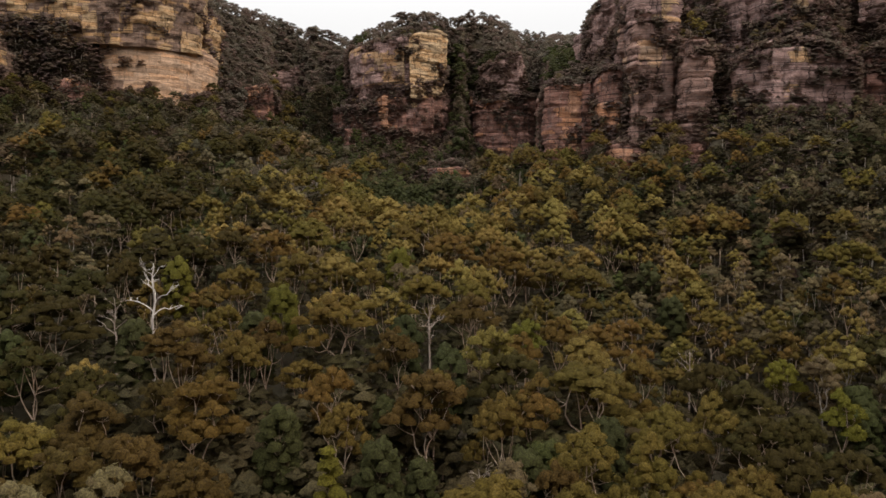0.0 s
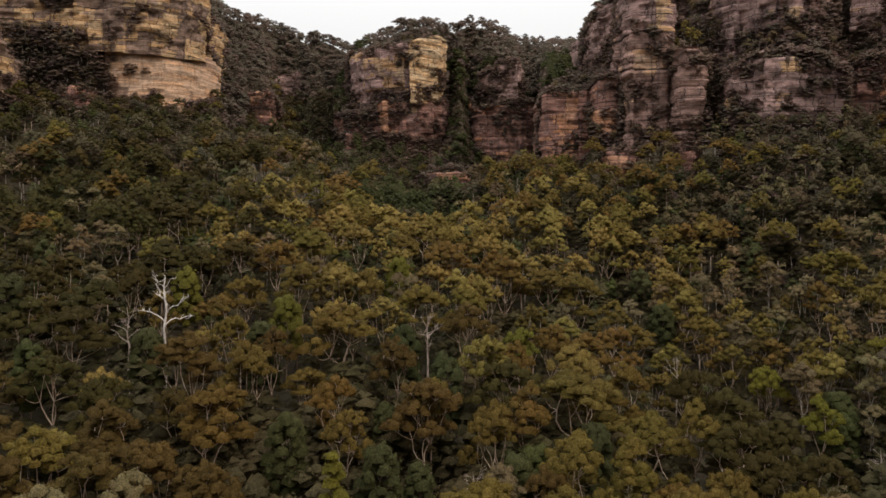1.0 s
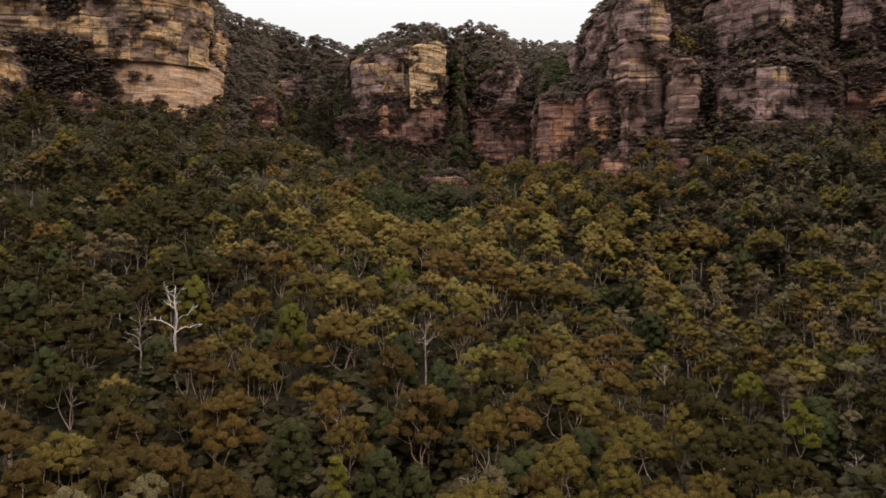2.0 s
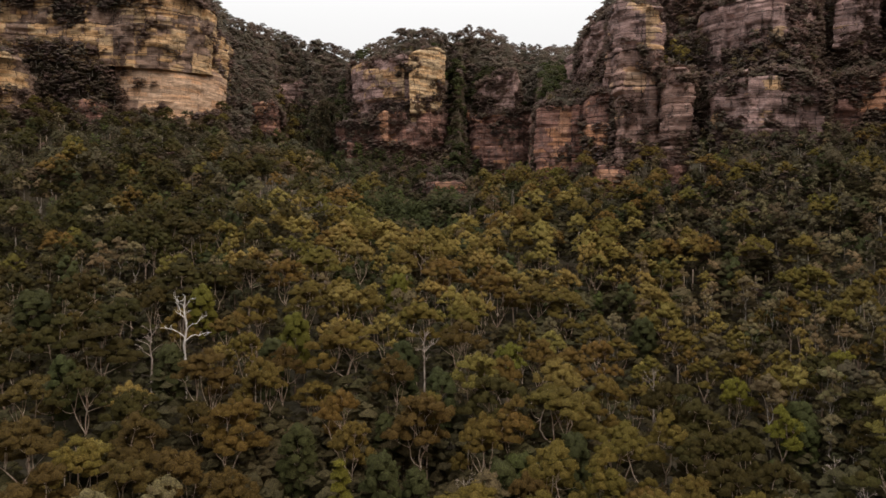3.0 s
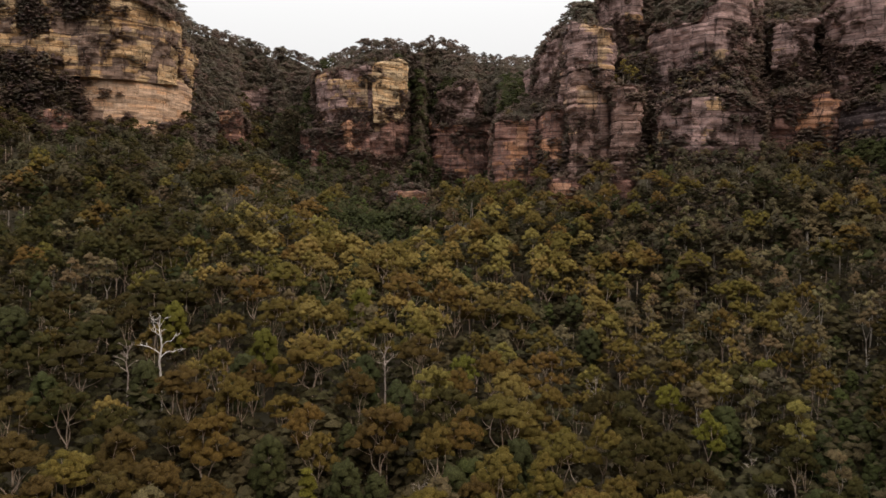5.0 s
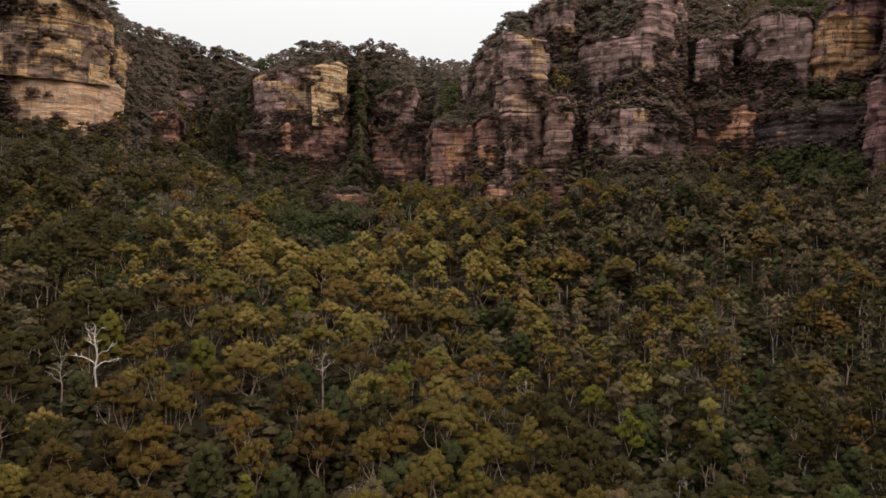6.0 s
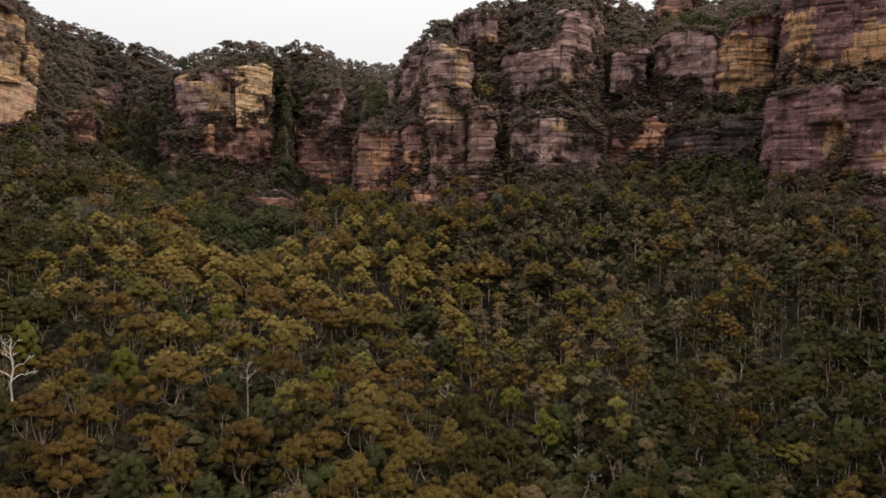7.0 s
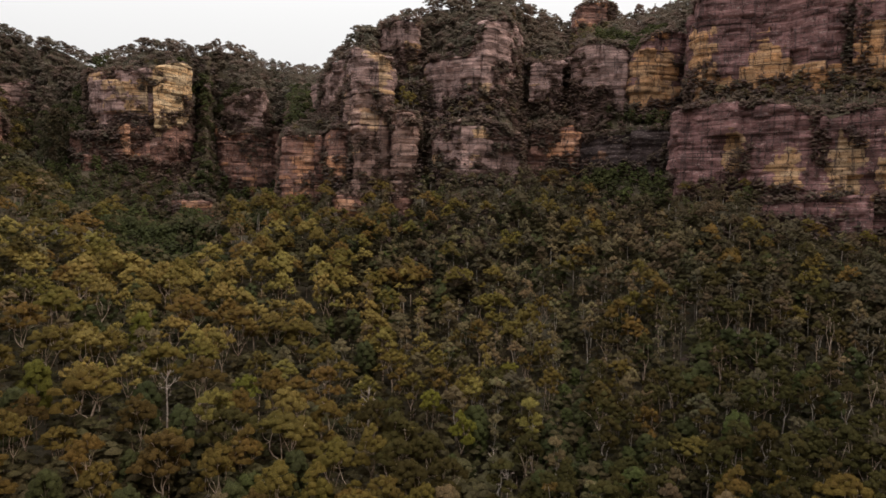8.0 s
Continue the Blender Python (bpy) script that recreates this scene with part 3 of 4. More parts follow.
        d = 1.1 * wave + 1.7 * bold * stories[storey][which] + bold * tilts[storey // 2][which] * (run - middle)
        d += 0.3 * slab + 0.6 * block + 0.35 * brick + 0.25 * chip
        d += bold * proud[course][np.searchsorted(joint, run + 1.5 * (course % 5))]
        d += 2.2 - seam * (0.3 if kind == "pale" else 1.3) * np.clip((runs - 0.02) / 0.12, 0, 1)
        up = (zz - foot) / span
        d -= 1.0 * np.clip((up - 0.97) / 0.03, 0, 1) ** 2
        grid.append(np.column_stack([p + out * d[:, None], zz]))
        bare = share + 0.7 * wave + 0.18 * block + 0.25 * stories[storey][(which * 3) % 300] - 0.30
        if foot_zone:
            bare = np.maximum(bare, (foot_zone + 5 * stories[58][which] + 6 * wave - z) / 6)
        for sx, sy, sz, size in scars:
            reach = np.sqrt((p[:, 0] - sx) ** 2 + (p[:, 1] - sy) ** 2 + (0.62 * (z - sz)) ** 2)
            bare = np.maximum(bare, 1.5 + 0.45 * block + 0.2 * brick - 1.6 * reach / size)
        fresh.append(np.clip(bare, -0.5, 1.5))
    back = grid[-1].copy()
    back[:, :2] = p - out * 12
    back[:, 2] = top + 0.3
    grid.append(back), fresh.append(fresh[-1])
    v = np.array(grid)
    n, m = v.shape[:2]
    i, j = np.meshgrid(np.arange(n - 1), np.arange(m - 1), indexing="ij")
    f = np.stack([i * m + j, i * m + j + 1, (i + 1) * m + j + 1, (i + 1) * m + j], -1).reshape(-1, 4)
    flat = v.reshape(-1, 3)
    high = (flat[f][:, 1, 2] - flat[f][:, 2, 2]) ** 2 + np.abs(flat[f][:, 0] - flat[f][:, 3]).sum(1) > 1e-3
    me = mesh_of("sandstone_cliff", flat, f[high], ROCKS[kind], False, np.array(fresh).ravel(), "fresh")
    me.attributes.new("run", "FLOAT", "POINT").data.foreach_set("value", np.tile(run + 37.0 * seed, n).astype(np.float32))
    tagged(new("sandstone_cliff", me), label, "cliff", "sandstone cliffs", "structure")


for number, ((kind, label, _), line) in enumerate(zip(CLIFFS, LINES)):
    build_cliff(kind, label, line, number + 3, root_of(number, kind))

# ---- trees ----
GEM_V = np.array([(math.cos(k * 1.2566), math.sin(k * 1.2566), -0.30 + 0.1 * (k % 2)) for k in range(5)]
                 + [(0.74 * math.cos((k + 0.5) * 1.2566), 0.74 * math.sin((k + 0.5) * 1.2566), 0.55) for k in range(5)] + [(0, 0, 0.95)])
GEM_F = np.array([(k, (k + 1) % 5, 5 + k) for k in range(5)] + [((k + 1) % 5, 5 + (k + 1) % 5, 5 + k) for k in range(5)] + [(5 + k, 5 + (k + 1) % 5, 10) for k in range(5)])
OCT_V = np.array([(1, 0, 0), (0, 1, 0), (-1, 0, 0), (0, -1, 0), (0, 0, 1), (0, 0, -0.8)], float)
OCT_F = np.array([(0, 1, 4), (1, 2, 4), (2, 3, 4), (3, 0, 4), (1, 0, 5), (2, 1, 5), (3, 2, 5), (0, 3, 5)])

CAP_V = np.array([(math.cos(k * 1.2566), math.sin(k * 1.2566), -0.3 + 0.2 * (k % 2)) for k in range(5)] + [(0, 0, 0.8)])
CAP_F = np.array([(k, (k + 1) % 5, 5) for k in range(5)])


def unit(v):
    return v / (np.linalg.norm(v, axis=-1, keepdims=True) + 1e-9)


def puff(rng, centre, radii, count, size, core, gem, heart):
    """A domed clump of foliage: a dense heart, and leaf sprays all over it that make its outline ragged. The normals are
    rounded with the clump, with its cap and with the whole crown."""
    base_v, base_f = (GEM_V, GEM_F) if gem == 2 else (OCT_V, OCT_F) if gem else (CAP_V, CAP_F)
    body = base_v * core * rng.uniform(0.85, 1.12, (len(base_v), 1))
    d = rng.normal(size=(count, 3))
    d[:, 2] = np.where(d[:, 2] < -0.35, -d[:, 2], d[:, 2])
    d = unit(d)
    at = d * rng.uniform(0.70, 1.12, (count, 1))
    face = unit(d + 0.45 * rng.normal(size=(count, 3)) + (0, 0, 0.35))
    u = unit(np.cross(face, rng.normal(size=(count, 3))))
    w = np.cross(face, u)
    s = size * rng.uniform(0.6, 1.35, (count, 1))
    tips = np.stack([at + u * s, at - 0.5 * u * s + 0.75 * w * s, at - 0.5 * u * s - 0.75 * w * s], 1).reshape(-1, 3)
    near = np.vstack([body, np.repeat(at, 3, 0)])
    v = np.vstack([body, tips]) * radii + centre
    n = unit(unit(near) + sum(0.42 * unit(centre - h) for h in heart) + (0, 0, 0.22) + 0.18 * rng.normal(size=near.shape))
    f = np.vstack([base_f, len(body) + np.arange(count * 3).reshape(-1, 3)])
    return v, f, n


def tube(a, b, ra, rb, rng, bend=0.12, sides=5, steps=3):
    """A tapered, slightly crooked limb from a to b."""
    a, b = np.asarray(a, float), np.asarray(b, float)
    long = np.linalg.norm(b - a)
    ax = (b - a) / (long + 1e-9)
    u = np.cross(ax, (0.3, 0.9, 0.2))
    u /= np.linalg.norm(u)
    w = np.cross(ax, u)
    ring = np.linspace(0, 2 * np.pi, sides, endpoint=False)
    verts, faces = [], []
    sway = rng.normal(size=3) * bend * long
    for k in range(steps + 1):
        t = k / steps
        c = a + (b - a) * t + sway * math.sin(math.pi * t)
        r = ra + (rb - ra) * t
        verts.append(c + r * (np.cos(ring)[:, None] * u + np.sin(ring)[:, None] * w))
    for k in range(steps):
        for i in range(sides):
            j = (i + 1) % sides
            p, q, r_, s = k * sides + i, k * sides + j, (k + 1) * sides + j, (k + 1) * sides + i
            faces += [(p, q, r_), (p, r_, s)]
    return np.vstack(verts), np.array(faces)


def join(pieces):
    verts, faces, base = [], [], 0
    for v, f in pieces:
        verts.append(v), faces.append(f + base)
        base += len(v)
    return np.vstack(verts), np.vstack(faces)


def tree_shape(rng, habit, detail):
    """One tree of height 1: wood and crown as vertices, faces, tints and normals, and how much of the wood is the stem. habit: spreading, slender, round, cone, shrub."""
    wood, crown, tint, spots = [], [], [], []
    fork = {"spreading": rng.uniform(0.34, 0.48), "slender": rng.uniform(0.42, 0.55), "round": 0.28, "cone": 0.15, "shrub": 0.10}[habit]
    lean = rng.normal(size=2) * 0.05
    base = np.array((lean[0] * fork, lean[1] * fork, fork))
    girth = 0.012 if habit != "shrub" else 0.02
    wood.append(tube((0, 0, -0.06), base, girth, girth * 0.75, rng, 0.02, 6 if detail else 4, 3 if detail > 1 else 1))
    if habit in ("spreading", "slender"):
        # the stem forks into leaders, the leaders into boughs, and each bough carries a cap of small domed clumps
        caps = {"spreading": (6, 7, 10), "slender": (4, 4, 6)}[habit][detail]
        reach, cap, drop = (0.232, 0.096, 0.30) if habit == "spreading" else (0.125, 0.080, 0.34)
        twist, leaders = rng.uniform(0, 6.3), 3 if habit == "spreading" else 2
        forks = []
        for i in range(leaders):
            ang = twist + i * 2 * np.pi / leaders + rng.uniform(-0.45, 0.45)
            knee = base + (0.42 * reach * math.cos(ang), 0.42 * reach * math.sin(ang), rng.uniform(0.09, 0.22))
            forks.append((ang, knee))
            if detail:
                wood.append(tube(base - (0, 0, 0.02 * i), knee, girth * 0.56, girth * 0.34, rng, 0.10, 5 if detail > 1 else 3, 3 if detail > 1 else 1))
        for i in range(caps):
            ang = twist + i * 2.4 + rng.uniform(-0.3, 0.3)
            far = math.sqrt((i + 0.25) / caps) * rng.uniform(0.85, 1.12)
            c = np.array((base[0] + reach * far * math.cos(ang), base[1] + reach * far * math.sin(ang),
                          0.94 - drop * far ** 2 * rng.uniform(0.6, 1.25) + rng.normal() * 0.025))
            if habit == "slender" and i == caps - 1 and rng.random() < 0.6:
                c[2] = rng.uniform(0.5, 0.62)
            size = cap * rng.uniform(0.8, 1.25)
            knee = min(forks, key=lambda q: abs((q[0] - ang + np.pi) % (2 * np.pi) - np.pi))[1]
            if detail:
                wood.append(tube(knee, c - (0, 0, size * 0.7), girth * 0.34, girth * 0.18, rng, 0.09, 4 if detail > 1 else 3, 3 if detail > 1 else 1))
            ring = (3, 4, 6)[detail]
            for k in range(ring + 1):
                turn = k * 2 * np.pi / ring + rng.uniform(-0.4, 0.4)
                out = 0.0 if k == ring else size * rng.uniform(0.58, 1.0)
                spot = c + (out * math.cos(turn), out * math.sin(turn), size * (0.34 if k == ring else rng.uniform(-0.40, 0.05)))
                spots.append((spot, size * rng.uniform(0.38, 0.62) * (1.0, 1.12, 1.3)[2 - detail], 0.80, c - (0, 0, size * 0.7)))
    else:
        n = {"round": (11, 16, 36), "cone": (8, 12, 24), "shrub": (5, 6, 9)}[habit][detail]
        clump = {"round": 0.084, "cone": 0.075, "shrub": 0.19}[habit] * (1.0 if detail > 1 else 1.2 if detail else 1.32)
        wide = {"round": 0.20, "cone": 0.17, "shrub": 0.32}[habit]
        for i in range(n):
            ang, t = i * 2.4 + rng.uniform(-0.4, 0.4), (i + 0.5) / n
            if habit == "cone":
                rad, z = wide * (1.02 - t) * rng.uniform(0.75, 1.05), fork + (0.95 - fork) * t
            else:
                rad = wide * math.sqrt(max(0.0, 1 - (2 * t - 0.8) ** 2 / 1.5)) * rng.uniform(0.7, 1.0)
                z = fork + 0.08 + (0.84 - fork) * t
            c = np.array((base[0] + rad * math.cos(ang), base[1] + rad * math.sin(ang), z))
            size = clump * rng.uniform(0.75, 1.25) * (1.15 - 0.6 * t if habit == "cone" else 1.0)
            spots.append((c, size, 0.85, np.array((base[0], base[1], max(fork * 0.6, z - 0.15)))))
    heart = np.mean([c for c, _, _, _ in spots], 0) - (0, 0, 0.12)
    for c, r, flat, start in spots:
        radii = np.array((r * rng.uniform(0.85, 1.2), r * rng.uniform(0.85, 1.2), r * flat * rng.uniform(0.85, 1.15)))
        if detail > 1 and habit != "shrub" and rng.random() < 0.55:
            wood.append(tube(start, c, girth * 0.26, girth * 0.10, rng, 0.08, 3, 2))
        elif detail and habit == "slender" and rng.random() < 0.4:
            wood.append(tube(start, c, girth * 0.30, girth * 0.10, rng, 0.08, 3, 1))
        many, size = ((4, 0.44), (11, 0.28), (19, 0.25))[detail] if habit != "shrub" else (4, 0.46)
        v, f, n = puff(rng, c, radii, many, size, 0.92, 2 if detail > 1 else 1 if detail else 0, (start, heart))
        crown.append((v, f, n))
        own = rng.uniform(-0.05, 0.05)
        tint += [own] * (len(v) - 3 * many) + [own + rng.uniform(-0.03, 0.03)] * (3 * many)
    wv, wf = join(wood)
    cv, cf = join([(v, f) for v, f, _ in crown])
    return wv, wf, cv, cf, np.array(tint), np.vstack([n for _, _, n in crown]), (len(wood[0][0]), len(wood[0][1]))


def dead_shape(rng):
    """A bare dead tree of height 1: a sinuous stem, and crooked limbs in the upper part that reach out, droop or rise and fork."""
    wood = []
    stem = [np.array(p) for p in ((0, 0, -0.05), (0.006, 0.0, 0.40), (-0.006, 0.004, 0.62), (0.010, -0.004, 0.74), (-0.004, 0.0, 0.86), (0.008, 0.004, 0.97))]
    girth = (0.0105, 0.009, 0.0078, 0.0058, 0.0036, 0.0014)
    for k in range(5):
        wood.append(tube(stem[k], stem[k + 1], girth[k], girth[k + 1], rng, 0.02, 7, 3))
    for i in range(9):
        z = 0.64 + 0.034 * i + rng.uniform(-0.012, 0.012)
        start = np.array([np.interp(z, [p[2] for p in stem], [p[k] for p in stem]) for k in range(3)])
        ang = i * 2.7 + rng.uniform(-0.5, 0.5)
        way = np.array((math.cos(ang), math.sin(ang), 0.0))
        reach = rng.uniform(0.10, 0.17) * (1.15 - 0.07 * i)
        knee = start + way * reach * 0.55 + (0, 0, rng.uniform(0.01, 0.09))
        tip = knee + way * reach * rng.uniform(0.3, 0.6) + (0, 0, rng.uniform(-0.02, 0.11))
        thick = 0.0046 - 0.0004 * i
        wood.append(tube(start, knee, thick, thick * 0.7, rng, 0.12, 6, 3))
        wood.append(tube(knee, tip, thick * 0.7, 0.0009, rng, 0.14, 5, 4))
        for k in range(3):
            at = knee + (tip - knee) * rng.uniform(0.0, 0.7)
            turn = ang + rng.choice((-1, 1)) * rng.uniform(0.5, 1.3)
            end = at + np.array((math.cos(turn), math.sin(turn), rng.uniform(0.0, 0.9))) * rng.uniform(0.025, 0.06)
            wood.append(tube(at, end, 0.0019, 0.0008, rng, 0.18, 4, 3))
    return join(wood)


grow = np.random.default_rng(5)
HABITS = ("spreading", "slender", "round", "cone", "shrub")
FINE = {h: [tree_shape(grow, h, 2) for _ in range(9 if h in ("spreading", "slender") else 5)] for h in HABITS}
MIDDLE = {h: [tree_shape(grow, h, 1) for _ in range(6)] for h in HABITS}
COARSE = {h: [tree_shape(grow, h, 0) for _ in range(6)] for h in HABITS}

LEAF = {"spreading": GUM_LEAF, "slender": SLOPE_LEAF, "round": DEEP_LEAF, "cone": LIME_LEAF, "shrub": HAZY_SCRUB_LEAF}
KINDS = {
    "spreading": ("gum_tree", "tall olive-green gum tree with a spreading clumpy crown", "gum trees of the spur"),
    "slender": ("slender_gum_tree", "slender gum tree with a pale trunk and small olive crown", "gum trees of the slope"),
    "round": ("rainforest_tree", "dense dark green rainforest tree with a rounded crown", "rainforest trees"),
    "cone": ("conical_tree", "pointed light green tree among the gums", "conical trees"),
}
MESHES = {}


def tree_meshes(habit, number, leaf):
    key = (habit, number, leaf.name)
    if key not in MESHES:
        wv, wf, cv, cf, tint, cn, (nv, nf) = FINE[habit][number]
        bark_here = PALE_BARK if habit == "slender" else GUM_BARK
        MESHES[key] = (mesh_of("trunk", wv[:nv], wf[:nf], bark_here, True), mesh_of("branchwork", wv[nv:], wf[nf:] - nv, bark_here, True), mesh_of("crown", cv, cf, leaf, True, tint, normals=cn))
    return MESHES[key]


def plant(habit, x, y, height, width, number, turn, leaf=None, label=None):
    """One tree on the ground at (x, y): an empty at its foot with trunk and crown."""
    name, words, group = KINDS[habit]
    tree = tagged(new(name), label or words, "tree", group)
    z = float(ground_at(x, y)[0])
    tree.matrix_basis = pose(x, y, z, 0, 0, turn) @ Matrix.Diagonal((height * width, height * width, height, 1))
    trunk, branchwork, crown = (new(part_name, me) for part_name, me in zip(("trunk", "branchwork", "crown"), tree_meshes(habit, number, leaf or LEAF[habit])))
    trunk.parent, branchwork.parent, crown.parent = tree, trunk, tree
    return tree


# thickets that hang on the walls: x, y, z, reach, half height
THICKETS = [(-205, 418, 242, 18, 11), (-236, 416, 237, 10, 14), (-160, 436, 246, 12, 9), (-262, 414, 240, 14, 8), (172, 372, 240, 14, 10), (143, 413, 230, 11, 13),
            (154, 408, 217, 9, 12), (364, 236, 222, 6, 30), (321, 219, 166, 4, 24), (352, 160, 168, 8, 14), (-10, 526, 190, 20, 5), (-60, 528, 176, 22, 5), (48, 541, 192, 18, 7), (76, 404, 172, 10, 5),
            (232, 362, 172, 9, 10), (206, 345, 165, 10, 14), (246, 358, 156, 12, 7), (182, 341, 175, 12, 5)]

# Where trees stand: a jittered grid whose spacing follows the kind of ground.
scatter = np.random.default_rng(21)
taken = np.zeros((0, 3))


def spots_for(spacing, test):
    gx, gy = np.meshgrid(np.arange(-420, 500, spacing), np.arange(-30, 800, spacing))
    gx = gx + 0.5 * spacing * (np.arange(gx.shape[0]) % 2)[:, None]
    x, y = (g.ravel() + scatter.uniform(-0.36, 0.36, g.size) * spacing for g in (gx, gy))
    az, r = polar(x, y)
    i = np.clip(np.searchsorted(AZ, az), 0, len(AZ) - 1)
    keep = (az > -34.5) & (az < 53.5 + 2000 / r) & ((y > 20) | (az > 52)) & test(x, y, r, FIRST[i], LAST[i], BROW[i])
    return x[keep], y[keep], r[keep], FIRST[i][keep], LAST[i][keep], BROW[i][keep]


stuff = {}


def add_to(bin_name, shape, x, y, z, height, width, turn, tint):
    wv, wf, cv, cf, own, cn, _ = shape
    c, s = math.cos(turn), math.sin(turn)
    m = np.array(((c * width, -s * width, 0), (s * width, c * width, 0), (0, 0, 1))) * height
    w_, c_ = stuff.setdefault(bin_name, ([], []))
    w_.append((wv @ m.T + (x, y, z), wf))
    spin = np.array(((c, -s, 0), (s, c, 0), (0, 0, 1)))
    c_.append((cv @ m.T + (x, y, z), cf, own + tint, cn @ spin.T))


def in_gully(x, y):
    """The damp, dark head of the valley behind the eastern spur."""
    return -72 < x < 62 and y > 366 + 0.62 * max(x, 0) + 0.35 * max(-x - 25, 0) and y < 520


def forest():
    """The slopes: single trees near the spur, joined forest behind them, scrub on the ledges, woods on the plateau."""
    singles = {"spreading": 0, "slender": 0, "round": 0}
    near = spots_for(9.6, lambda x, y, r, a, b, c: (r < a - 6) & (r < 262) & (x < 45 + 0.1 * y))
    far = spots_for(8.8, lambda x, y, r, a, b, c: (r < a - 6) & (r < 640) & (r >= 262) & (x < 45 + 0.1 * y))
    east_side = spots_for(7.4, lambda x, y, r, a, b, c: (r < a - 6) & (r < 640) & (x >= 45 + 0.1 * y))
    x, y, r, end = (np.concatenate(pair) for pair in zip(near[:4], far[:4], east_side[:4]))
    order = np.argsort(r)
    for k in order:
        px, py = x[k], y[k]
        if len(taken) and (np.hypot(taken[:, 0] - px, taken[:, 1] - py) - taken[:, 2]).min() < 3.2:
            continue
        if scatter.random() < 0.08:
            continue
        z, steep = ground_at(px, py)
        edge = np.clip((end[k] - r[k]) / 100, 0, 1)
        east = np.clip((px - 40 - 0.1 * py) / 50, 0, 1)
        tall = (12 + 15 * edge) * scatter.uniform(0.70, 1.14)
        roll = scatter.random()
        habit = "round" if roll < 0.13 else "slender" if roll < 0.22 + 0.5 * east else "spreading"
        wide = scatter.uniform(0.72, 1.0) * (1.0 if edge > 0.5 else 1.2)
        damp = ((CREEK - (px, py)) ** 2).sum(1).min()
        if damp < (45 if py < 320 and px < 230 else 700):
            habit, tall = "round", (20.0 if py < 320 else 19.0) * scatter.uniform(0.7, 1.05)
        if in_gully(px, py) and scatter.random() < 0.85:
            habit, tall = "round", 17.0 * scatter.uniform(0.7, 1.1)
        # Leaf copy is picked by place, so light and shade are coloured in.
        leaf = SHADED_LEAF if habit != "round" and scatter.random() < max(0.6 * np.clip((px - 80) / 140, 0, 1), 0.4 * np.clip((r[k] - 350) / 40, 0, 1) * (px < 60)) else None
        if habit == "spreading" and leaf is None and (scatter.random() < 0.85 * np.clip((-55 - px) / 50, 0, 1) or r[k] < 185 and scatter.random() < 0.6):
            leaf = SHADED_BROWN_LEAF
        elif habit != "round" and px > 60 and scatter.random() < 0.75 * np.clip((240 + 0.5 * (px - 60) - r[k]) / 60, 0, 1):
            leaf = SHADED_BROWN_LEAF
        elif habit == "slender" and leaf is None and 40 < px < 125 and 185 < r[k] < 330 and scatter.random() < 0.45:
            leaf = LIT_LEAF
        elif habit == "spreading" and r[k] > 165 and scatter.random() < 0.8 * np.clip((105 - abs(px - 5)) / 60, 0, 1) * np.clip((365 - r[k]) / 60, 0, 1):
            leaf = LIT_LEAF
        if habit == "round":
            tall *= 0.8
        if r[k] < 290 and singles[habit] < {"spreading": 185, "slender": 190, "round": 90}[habit]:
            singles[habit] += 1
            plant(habit, px, py, tall, wide, int(scatter.integers(len(FINE[habit]))), scatter.uniform(0, 360), leaf)
        else:
            shapes = MIDDLE if r[k] < 300 else COARSE
            add_to("forest_lit" if leaf is LIT_LEAF else "forest_shaded" if leaf is SHADED_LEAF else "forest_shaded_brown" if leaf is SHADED_BROWN_LEAF else "forest_" + habit, shapes[habit][int(scatter.integers(6))], px, py, float(z), tall, wide, scatter.uniform(0, 6.3), scatter.random())
    # the forest goes on under the flight path and behind it
    gx, gy = (g.ravel() + scatter.uniform(-3.2, 3.2, g.size) for g in np.meshgrid(np.arange(-150, 160, 9.5), np.arange(-150, 24, 9.5)))
    for px, py in zip(gx, gy):
        az, r_ = polar(px, py)
        if py > -30 and az > 50:
            continue
        habit = ("spreading", "spreading", "round", "slender")[int(scatter.integers(4))]
        add_to("forest_round" if habit == "round" else "forest_shaded_brown" if habit == "slender" else "forest_spreading", COARSE[habit][int(scatter.integers(6))], px, py,
               float(ground_at(px, py)[0]), 25 * scatter.uniform(0.7, 1.1), scatter.uniform(0.85, 1.1), scatter.uniform(0, 6.3), scatter.random())
    # a lower storey between the tall trees
    x, y, r, end, last, brow = spots_for(8.6, lambda x, y, r, a, b, c: (r < a - 3) & (r < 385))
    steep_part = spots_for(6.2, lambda x, y, r, a, b, c: (r < a - 2) & (r >= 250) & (r > a - 95))
    near_part = spots_for(7.0, lambda x, y, r, a, b, c: r < 185)
    x, y, r, end = (np.concatenate(rows) for rows in zip((x, y, r, end), steep_part[:4], near_part[:4]))
    damp_part = spots_for(5.2, lambda x, y, r, a, b, c: (r < a - 2) & (y > 320) & (y < 470) & (np.min((CREEK[:, :1] - x) ** 2 + (CREEK[:, 1:] - y) ** 2, 0) < 1000))
    for px, py in zip(*damp_part[:2]):
        add_to("forest_round", COARSE["round"][int(scatter.integers(6))], px, py, float(ground_at(px, py)[0]), scatter.uniform(6, 12), 1.3, scatter.uniform(0, 6.3), scatter.random())
    for px, py, pr, pe in zip(x, y, r, end):
        z, steep = ground_at(px, py)
        edge = np.clip((pe - pr) / 100, 0, 1)
        habit = "round"
        for extra in range(min(3, int(steep * 1.6))):
            x_, y_ = px + scatter.uniform(-2.6, 2.6), py + scatter.uniform(-2.6, 2.6)
